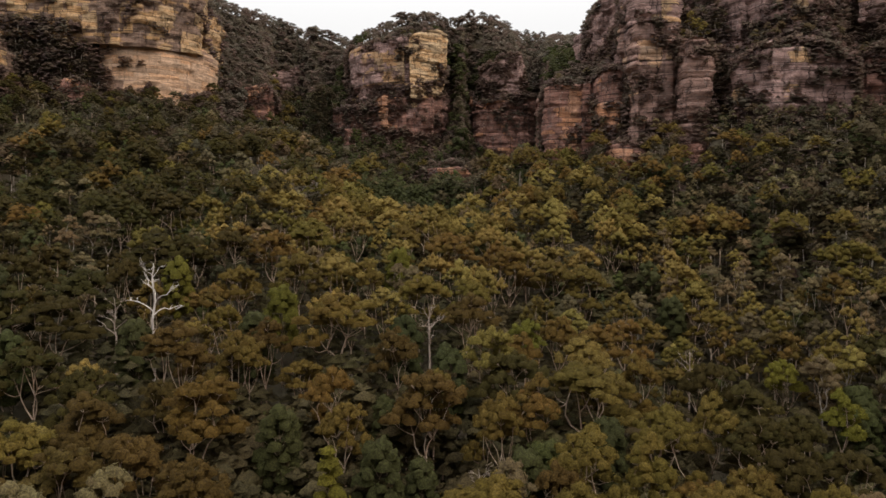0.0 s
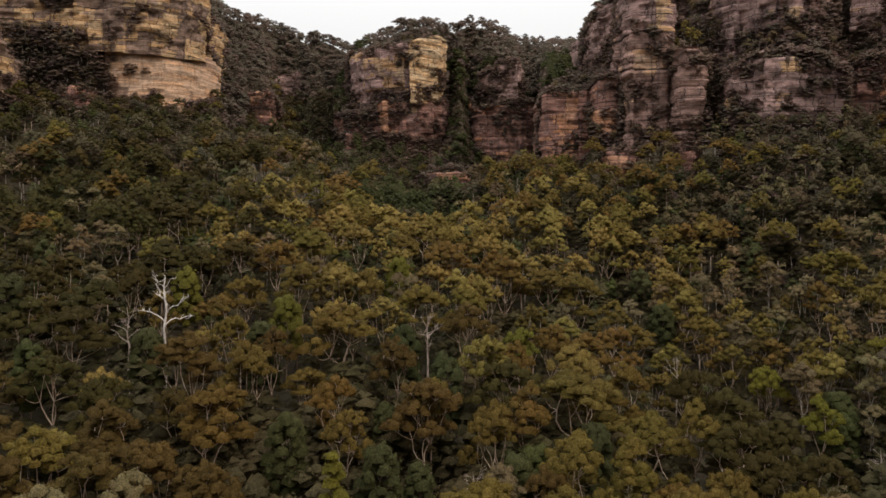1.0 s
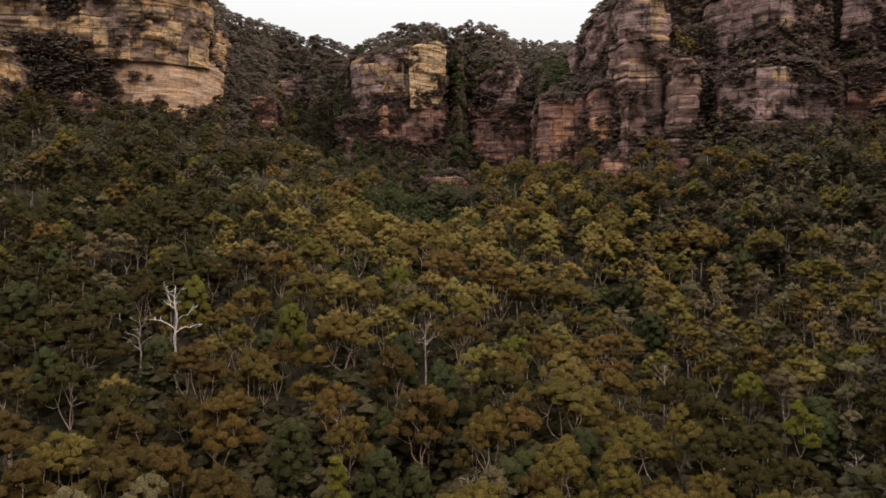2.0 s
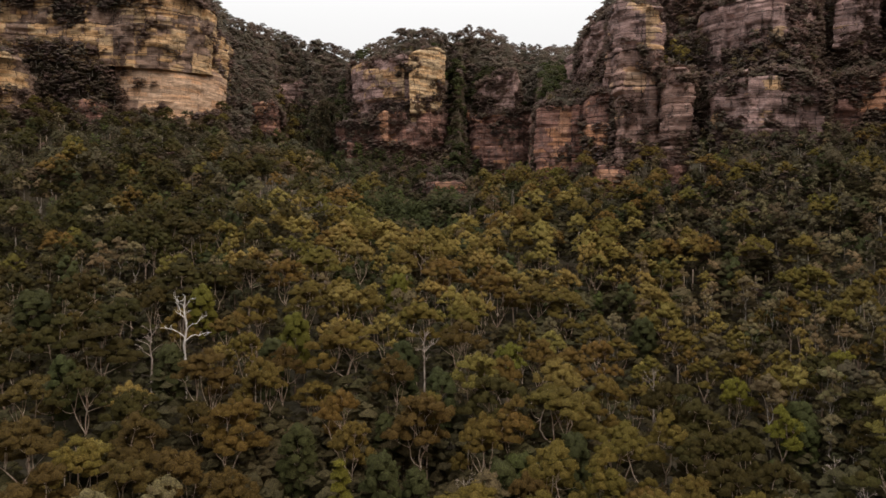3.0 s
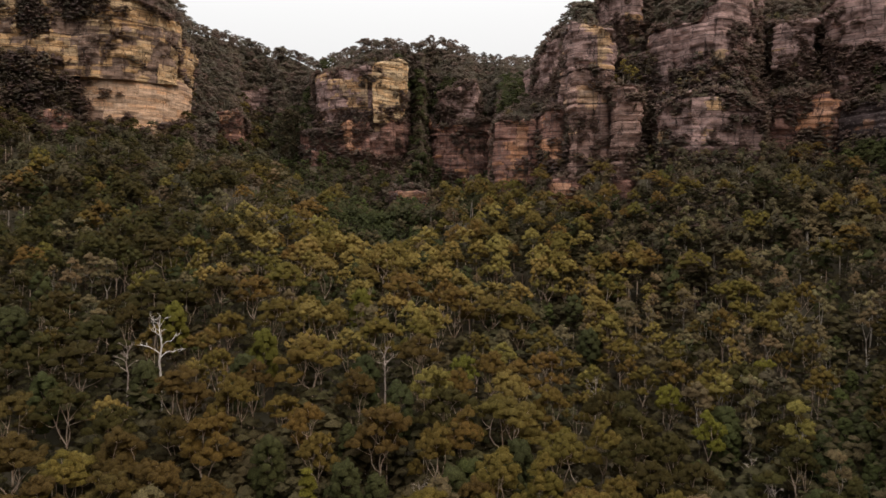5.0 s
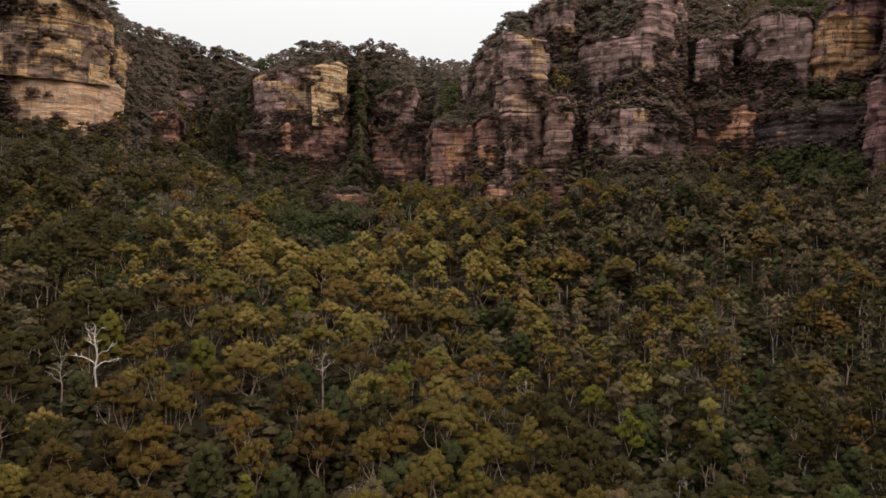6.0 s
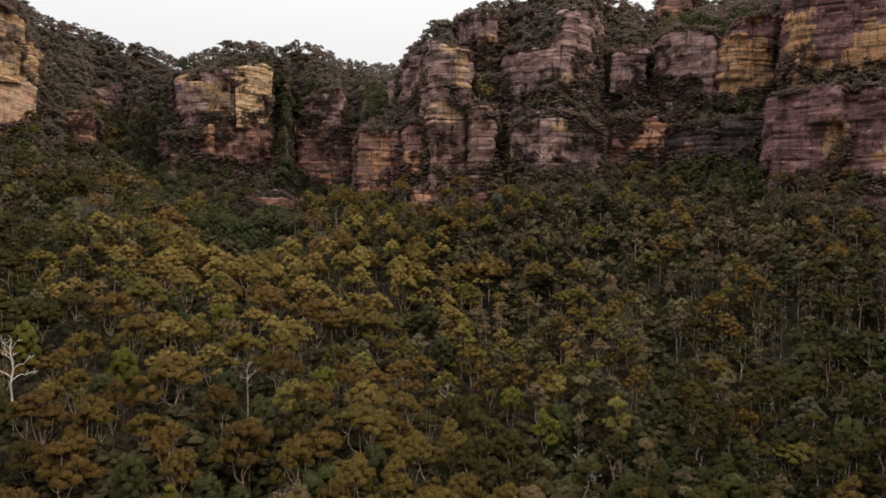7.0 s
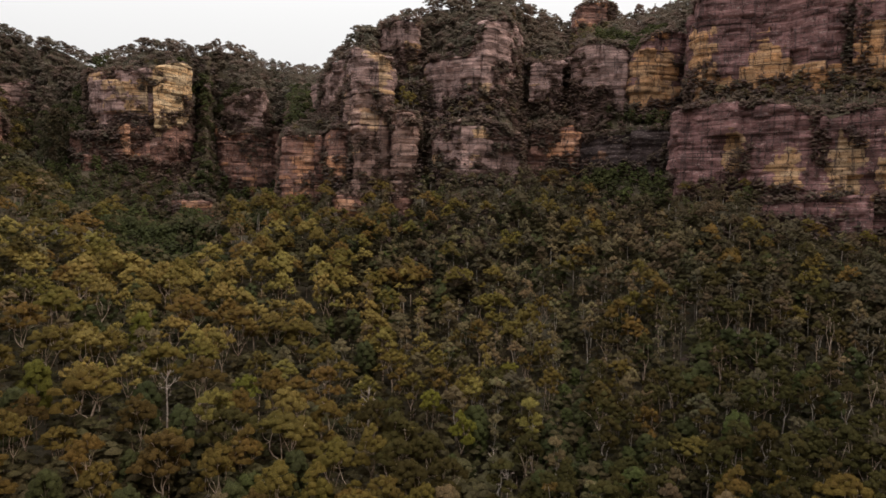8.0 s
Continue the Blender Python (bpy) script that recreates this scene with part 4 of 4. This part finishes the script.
            add_to("scrub", COARSE["shrub"][int(scatter.integers(6))], x_, y_, float(ground_at(x_, y_)[0]), scatter.uniform(3.5, 7.0), 1.3, scatter.uniform(0, 6.3), scatter.random())
        tall = (5 + 9.5 * edge) * scatter.uniform(0.6, 1.3)
        add_to("understorey", (MIDDLE if pr < 150 else COARSE)[habit][int(scatter.integers(6))], px, py, float(z), tall, 1.25, scatter.uniform(0, 6.3), scatter.random())
    # ledges and gullies between the cliffs
    x, y, r, end, last, brow = spots_for(5.2, lambda x, y, r, a, b, c: (r >= a - 6) & (r < b + 3))
    walls = np.vstack([line[line[:, 3] - line[:, 2] > 6][:, :2] for line in LINES])
    for px, py in zip(x, y):
        z, steep = ground_at(px, py)
        apart = math.sqrt(((walls - (px, py)) ** 2).sum(1).min())
        if apart < 3 and scatter.random() < 0.85:
            continue
        for extra in range(1 + (min(4, int(steep * 1.3)) if apart > 4 else 0)):
            if extra:
                px, py = px + scatter.uniform(-2.3, 2.3), py + scatter.uniform(-2.3, 2.3)
                z, steep = ground_at(px, py)
            wet = py < 480 and ((CREEK - (px, py)) ** 2).sum(1).min() < 600
            if apart > 6 and extra == 0 and scatter.random() < (0.85 if wet else 0.33):
                habit = "round" if wet else "slender" if scatter.random() < 0.6 else "spreading"
                add_to("forest_" + ("round" if wet else "slender"), COARSE[habit][int(scatter.integers(6))], px, py, float(z), scatter.uniform(8.0, 13.5), 1.15 if habit == "slender" else 1.0, scatter.uniform(0, 6.3), scatter.random())
                continue
            slim = scatter.random() < 0.3
            tall = scatter.uniform(4.5, 9.5) if slim else scatter.uniform(3.0, 7.0)
            add_to("scrub", COARSE["round" if slim else "shrub"][int(scatter.integers(6))], px, py, float(z), tall, 1.4 if slim else 1.2, scatter.uniform(0, 6.3), scatter.random())
    # bushes along the rims, on the faces and at the feet of the cliffs
    for number, ((kind, _, _), line) in enumerate(zip(CLIFFS, LINES)):
        others = np.vstack([other for k, other in enumerate(LINES) if k != number])
        lushness = {"orange": 0.44, "stained": 0.42, "cream": 0.25, "pale": 0.46, "yellow": 0.46, "column": 0.30, "russet": 0.20}.get(kind, 0.22) - {10: 0.5, 6: 0.05, 22: 0.25, 9: 0.12, 21: 0.25, 8: 0.1, 17: 0.05}.get(number, 0)
        tangent = np.gradient(line[:, :2], axis=0)
        out = np.stack([tangent[:, 1], -tangent[:, 0]], -1)
        out /= np.hypot(*out.T)[:, None] + 1e-9
        if (out * (HUB - line[:, :2])).sum() < 0:
            out = -out
        for (px, py, foot, top), (ox, oy) in zip(line, out):
            for where, share, low, high, set_out in (("rim", 0.0 if kind == "pale" else 0.15 if kind == "column" else 0.75, 2.2, 5.5, 0.8), ("back", 0.55, 3.0, 7.0, -4.5), ("foot", 0.6, 3.0, 7.5, 6.0)):
                if scatter.random() > share:
                    continue
                x_, y_ = px + ox * set_out + scatter.uniform(-1, 1), py + oy * set_out + scatter.uniform(-1, 1)
                z = top - 0.8 if where == "rim" else float(ground_at(x_, y_)[0])
                add_to("scrub", COARSE["shrub"][int(scatter.integers(6))], x_, y_, z, scatter.uniform(low, high), 1.3, scatter.uniform(0, 6.3), scatter.random())
            # scrub hides the foot of the wall where it stands on a ledge
            for z in np.arange(foot - (root_of(number, kind) - 5), foot + 1, 3.0):
                beside = others[(others[:, 2] - 2 < z) & (others[:, 3] > z)]
                if scatter.random() < 0.42 and z > ground_at(px + ox * 3.2, py + oy * 3.2)[0] - 2.5 and (len(beside) == 0 or np.hypot(beside[:, 0] - px, beside[:, 1] - py).min() > 8):
                    add_to("scrub", COARSE["shrub"][int(scatter.integers(6))], px + ox * 3.2, py + oy * 3.2, z + scatter.uniform(-1.5, 0.5),
                           scatter.uniform(3.0, 7.0), 1.3, scatter.uniform(0, 6.3), scatter.random())
            # thickets cling to the face in patches
            for z in np.arange(foot - 2, top - 1, 2.6):
                held = max([1 - ((px - hx) ** 2 + (py - hy) ** 2) / (wide * wide) - ((z - hz) / high) ** 2 for hx, hy, hz, wide, high in THICKETS])
                if held > 0 and scatter.random() < 0.7:
                    add_to("scrub", COARSE["shrub"][int(scatter.integers(6))], px + ox * 2.4, py + oy * 2.4, z + scatter.uniform(-1, 1),
                           scatter.uniform(3.0, 6.5), 1.3, scatter.uniform(0, 6.3), scatter.random())
                    continue
                lush = noise.noise((px * 0.045, py * 0.045, z * 0.06 + 40)) + 0.35 * noise.noise((px * 0.2, py * 0.2, z * 0.2))
                if z > ground_at(px + ox * 2.6, py + oy * 2.6)[0] - 2 and lush > lushness and scatter.random() < 0.34:
                    add_to("scrub", COARSE["shrub"][int(scatter.integers(6))], px + ox * 2.6, py + oy * 2.6, z + scatter.uniform(-1, 1),
                           scatter.uniform(3.0, 6.0), 1.3, scatter.uniform(0, 6.3), scatter.random())
    # bushes and small trees up the chutes
    for damp, line in [(False, row) for row in CHUTE_LINES] + [(True, row) for row in RAVINES]:
        for px, py, foot, top in line:
            for z in np.arange(foot - 6, top + 2, 2.4):
                if scatter.random() < 0.62:
                    x_, y_ = px + scatter.uniform(-1.5, 1.5), py + scatter.uniform(-1.5, 1.5) + 1.5
                    slim = scatter.random() < 0.25
                    if damp:
                        # These trees' dim leaf colour carries the shade of the ravine.
                        add_to("forest_shaded", COARSE["round"][int(scatter.integers(6))], x_, y_ + 6, z - 3.0, scatter.uniform(7, 12), 1.2, scatter.uniform(0, 6.3), scatter.random())
                        continue
                    add_to("forest_slender" if slim else "scrub", COARSE["slender" if slim else "shrub"][int(scatter.integers(6))], x_, y_, z - 1.0,
                           scatter.uniform(7, 11) if slim else scatter.uniform(3.0, 6.5), 1.3, scatter.uniform(0, 6.3), scatter.random())
    # the deep gullies beside the towers are choked with scrub and small trees
    for low, high in (((-3, 475), (25, 605)), ((66, 470), (92, 540))):
        for _ in range(330):
            px, py = scatter.uniform(low[0], high[0]), scatter.uniform(low[1], high[1])
            slim = scatter.random() < 0.3
            add_to("forest_shaded" if slim else "scrub", COARSE["round" if slim else "shrub"][int(scatter.integers(6))], px, py, float(ground_at(px, py)[0]) - 0.5,
                   scatter.uniform(6, 11) if slim else scatter.uniform(3.5, 7.5), 1.25, scatter.uniform(0, 6.3), scatter.random())
    # woods above the last cliff, up to the skyline
    x, y, r, end, last, brow = spots_for(6.3, lambda x, y, r, a, b, c: (r >= np.maximum(b + 2, a)) & (r < c + 14))
    for px, py, pr, rim in zip(x, y, r, brow):
        z, steep = ground_at(px, py)
        for extra in range(1 + min(3, int(steep * 2.0))):
            if extra:
                px, py = px + scatter.uniform(-2.6, 2.6), py + scatter.uniform(-2.6, 2.6)
                z, steep = ground_at(px, py)
            tall = scatter.uniform(6.5, 12.5)
            habit = "spreading" if scatter.random() < 0.6 else "round"
            wet = ((CREEK - (px, py)) ** 2).sum(1).min() < 700
            add_to("forest_round" if wet else "plateau_wood", (MIDDLE if pr > rim - 5 else COARSE)[habit][int(scatter.integers(6))], px, py, float(z), tall, 1.35, scatter.uniform(0, 6.3), scatter.random())


# ---- trees that stand out: x, y, height, width of crown ----
GUMS = [(-81.8, 194.2, 29.0, 21.8), (-71.6, 196.8, 28.0, 17.8), (-85.2, 184.4, 26.0, 11.5), (-90.4, 172.2, 28.4, 20.4), (-102.0, 164.2, 27.2, 16.5), (-87.0, 156.1, 28.4, 20.7), (-50.2, 156.6, 25.6, 9.8), (-52.7, 178.0, 27.0, 14.3), (-63.3, 203.7, 27.5, 16.1), (-50.2, 205.4, 27.6, 16.0), (-41.2, 139.3, 26.6, 13.3), (-84.2, 138.4, 27.1, 16.0), (-68.1, 130.1, 26.5, 13.4), (-43.1, 121.5, 27.8, 17.7), (-39.0, 187.1, 27.7, 16.5), (-31.2, 194.7, 27.5, 15.1), (-24.3, 158.9, 29.1, 20.8), (-21.7, 130.8, 26.5, 12.5), (-17.7, 120.3, 25.8, 10.5), (-21.4, 190.1, 26.8, 12.9), (-5.6, 181.5, 28.2, 17.6), (7.7, 189.0, 27.3, 14.6)]
MORE_GUMS = [(-1.7, 135.0, 25.3, 8.5), (4.3, 226.1, 28.6, 19.1), (10.1, 122.4, 26.4, 11.9), (18.1, 158.7, 26.7, 12.8), (29.8, 176.7, 27.2, 14.0), (29.7, 142.2, 29.9, 23.9), (45.1, 159.7, 26.7, 13.2), (18.8, 133.7, 26.7, 12.8), (43.2, 132.0, 27.8, 17.4), (20.8, 220.4, 27.8, 16.6), (35.4, 221.2, 28.6, 18.9), (45.7, 220.3, 27.9, 16.9), (62.3, 135.7, 27.6, 16.8), (76.0, 145.4, 26.4, 13.1), (63.4, 123.9, 27.3, 15.9), (74.8, 126.1, 26.9, 15.0), (53.2, 117.0, 26.3, 12.3), (107.9, 137.0, 25.4, 10.2), (56.2, 143.5, 26.5, 12.5), (27.7, 106.0, 25.0, 7.4), (49.5, 188.3, 27.2, 15.0), (-12.9, 230.0, 27.5, 15.0), (-41.0, 219.3, 27.9, 16.7)]
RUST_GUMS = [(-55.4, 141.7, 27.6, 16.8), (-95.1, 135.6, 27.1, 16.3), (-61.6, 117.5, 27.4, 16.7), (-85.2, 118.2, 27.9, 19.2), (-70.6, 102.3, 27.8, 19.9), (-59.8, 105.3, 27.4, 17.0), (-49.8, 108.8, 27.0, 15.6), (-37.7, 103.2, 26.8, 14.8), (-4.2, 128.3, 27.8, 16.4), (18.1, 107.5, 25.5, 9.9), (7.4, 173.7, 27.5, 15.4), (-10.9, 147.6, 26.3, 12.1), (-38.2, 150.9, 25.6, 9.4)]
LIME_TREES = [(-71.8, 186.3, 26.2, 11.4), (-39.8, 169.2, 26.3, 11.9), (-13.7, 210.9, 25.9, 10.0), (20.7, 171.2, 25.7, 9.3), (88.4, 178.3, 25.2, 8.6), (122.8, 185.4, 25.8, 11.4), (92.0, 159.3, 25.1, 8.0)]
DARK_TREES = [(-69.0, 153.3, 25.4, 9.1), (-42.0, 154.4, 26.0, 11.2), (-28.4, 119.0, 25.9, 10.5), (31.1, 129.4, 25.2, 7.7), (-8.6, 158.5, 26.2, 11.1), (-93.0, 147.2, 26.0, 11.8), (70.7, 212.7, 26.6, 12.6), (-123.7, 185.5, 27.1, 16.5), (0.9, 145.5, 26.1, 10.4), (13.2, 112.0, 25.3, 8.8), (-10.6, 112.1, 25.3, 8.8)]
SLENDER_GUMS = [(60.9, 213.9, 26.6, 12.5), (89.8, 203.6, 26.5, 12.5), (91.3, 232.3, 26.8, 13.8), (-119.9, 233.4, 26.1, 12.0), (-122.4, 227.1, 26.1, 11.8), (-109.0, 225.5, 26.1, 11.5), (-93.5, 298.3, 26.2, 11.3), (115.7, 235.9, 26.3, 11.9)]
DEAD_TREES = [(-65.3, 155.0, 67.0, 15.5, 40, 0), (-76.5, 160.5, 66.0, 8.0, 200, 1), (63.6, 176.8, 49.5, 9.0, 75, 1), (99.1, 145.5, 37.5, 6.0, 130, 1),
              (95.7, 126.7, 35.5, 7.0, 10, 1), (-3.3, 163.1, 57.0, 15.0, 300, 1), (6.1, 113.8, 38.5, 11.5, 160, 1)]
BROADEST = {"spreading": 0.60, "slender": 0.42, "round": 0.60, "cone": 0.48}
marked = np.random.default_rng(77)


def stand_out(rows, habit, leaf=None, label=None):
    """Plants the named trees and keeps their ground clear of others."""
    global taken
    for x, y, height, width in rows:
        plant(habit, x, y, height, min(1.25, max(0.7, 0.92 * width / (BROADEST[habit] * height))), int(marked.integers(len(FINE[habit]))), marked.uniform(0, 360), leaf, label)
        taken = np.vstack([taken, (x, y, 0.42 * width)])


stand_out([row for row in GUMS + MORE_GUMS if -62 < row[0] < 58], "spreading")
stand_out([row for row in GUMS + MORE_GUMS if not -62 < row[0] < 58], "spreading", SHADED_BROWN_LEAF, "tall brownish-olive gum tree with a spreading clumpy crown darkened for shade")
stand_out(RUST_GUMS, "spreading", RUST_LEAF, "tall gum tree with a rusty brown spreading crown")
stand_out(LIME_TREES[:3], "round", LIME_LEAF, "light green rounded tree among the gums")
stand_out(LIME_TREES[3:], "spreading", LIME_LEAF, "bright yellow-green gum tree on the slope")
stand_out(DARK_TREES, "round")
stand_out(SLENDER_GUMS, "slender")
stand_out([(-17.8, 107.5, 26.5, 15.0)], "cone")

# trees on the ledges, under the cliffs and along the rim
stand_out([(128.5, 377, 18.5, 7.5), (132.0, 373, 20.0, 8.0), (137.0, 376, 17.5, 7.0), (142.2, 380, 18.5, 7.5)], "slender", LIT_LEAF, "pale-trunked gum tree with a light crown on a cliff ledge")
stand_out([(-130.6, 392, 22.0, 9.0), (-92.3, 330, 23.0, 10.0), (133.4, 330, 20.0, 7.0), (178.0, 280, 21.0, 8.0), (181.5, 289, 20.0, 7.5)], "slender")
stand_out([(381.0, 470, 20.0, 13.0)], "round", HAZY_SCRUB_LEAF, "dark rounded tree standing alone on the rim")
stand_out([(392.0, 462, 15.0, 7.0), (403.0, 456, 14.0, 6.0), (411.0, 454, 18.0, 7.0)], "cone", HAZY_SCRUB_LEAF, "dark pointed tree on the plateau rim")

dead_rng = np.random.default_rng(9)
DEAD_MESHES = [mesh_of("dead_limbs", *dead_shape(dead_rng), wood, True) for wood in (DEAD_WOOD, GREY_WOOD) for _ in range(2)]
for i, (x, y, z, height, turn, old) in enumerate(DEAD_TREES):
    ob = tagged(new("dead_tree", DEAD_MESHES[2 * old + i % 2]), "bare white dead gum tree with forked limbs among green crowns", "tree", "dead trees")
    foot = float(ground_at(x, y)[0])
    ob.matrix_basis = pose(x, y, foot, 0, 0, turn) @ Matrix.Diagonal((1.0, 1.0, 1.0, 1)) @ Matrix.Scale(z + height - foot, 4)
    taken = np.vstack([taken, (x, y, 4.5)])

# creek lines, dark with rainforest
CREEKS = [smooth_line(rows, 4) for rows in ([(52, 265), (57, 241), (62, 220), (70, 205), (76, 188), (90, 168), (84, 141), (80, 110)],
                                            [(-165, 222), (-132, 212), (-118, 209), (-104, 216)],
                                            [(172, 230), (158, 196), (149, 173), (128, 150), (124, 118)],
                                            [(-12, 345), (-6, 400), (0, 445), (24, 500), (18, 560)], [(48, 440), (70, 475), (80, 545)], [(-62, 440), (-78, 500), (-88, 570)],
                                            [(262, 300), (285, 340), (300, 365)])]
CREEK = np.vstack(CREEKS)[:, :2]

forest()

STUFF = {
    "forest_spreading": (GUM_LEAF, GUM_BARK, "olive-green gum forest covering the slope", "forest"),
    "forest_lit": (LIT_LEAF, GUM_BARK, "yellow-green gum forest on the crest of the spur, its light put into the colour", "forest"),
    "forest_shaded": (SHADED_LEAF, PALE_BARK, "grey-green gum forest on the dim slope, shade and haze put into its colour", "forest"),
    "forest_shaded_brown": (SHADED_BROWN_LEAF, GUM_BARK, "brownish gum forest on the near and side slopes, darkened in colour for shade", "forest"),
    "forest_slender": (SLOPE_LEAF, PALE_BARK, "slender gum forest with pale trunks on the slope", "forest"),
    "forest_round": (DEEP_LEAF, GUM_BARK, "dark green rainforest trees among the gums", "forest"),
    "understorey": (UNDER_LEAF, GUM_BARK, "dark understorey of small trees and ferns", "undergrowth"),
    "scrub": (HAZY_SCRUB_LEAF, GREY_WOOD, "brown-green scrub on the cliff ledges", "scrub"),
    "plateau_wood": (HAZY_PLATEAU_LEAF, PALE_BARK, "low gum woodland along the plateau rim", "forest"),
}
for bin_name, (leaf, wood, words, category) in STUFF.items():
    w_, c_ = stuff.get(bin_name, ([], []))
    if not c_:
        continue
    name = bin_name if bin_name in ("understorey", "scrub") else "forest"
    top = tagged(new(name), words, category, kind="stuff")
    v, f = join(w_)
    new("trunks", mesh_of("trunks", v, f, wood, True)).parent = top
    v, f = join([row[:2] for row in c_])
    new("crowns", mesh_of("crowns", v, f, leaf, True, np.concatenate([row[2] for row in c_]), normals=np.vstack([row[3] for row in c_]))).parent = top
for ob in scene.objects:
    if ob.get("kind") == "stuff" or (ob.parent and ob.parent.get("kind") == "stuff"):
        ob["kind"] = "stuff"
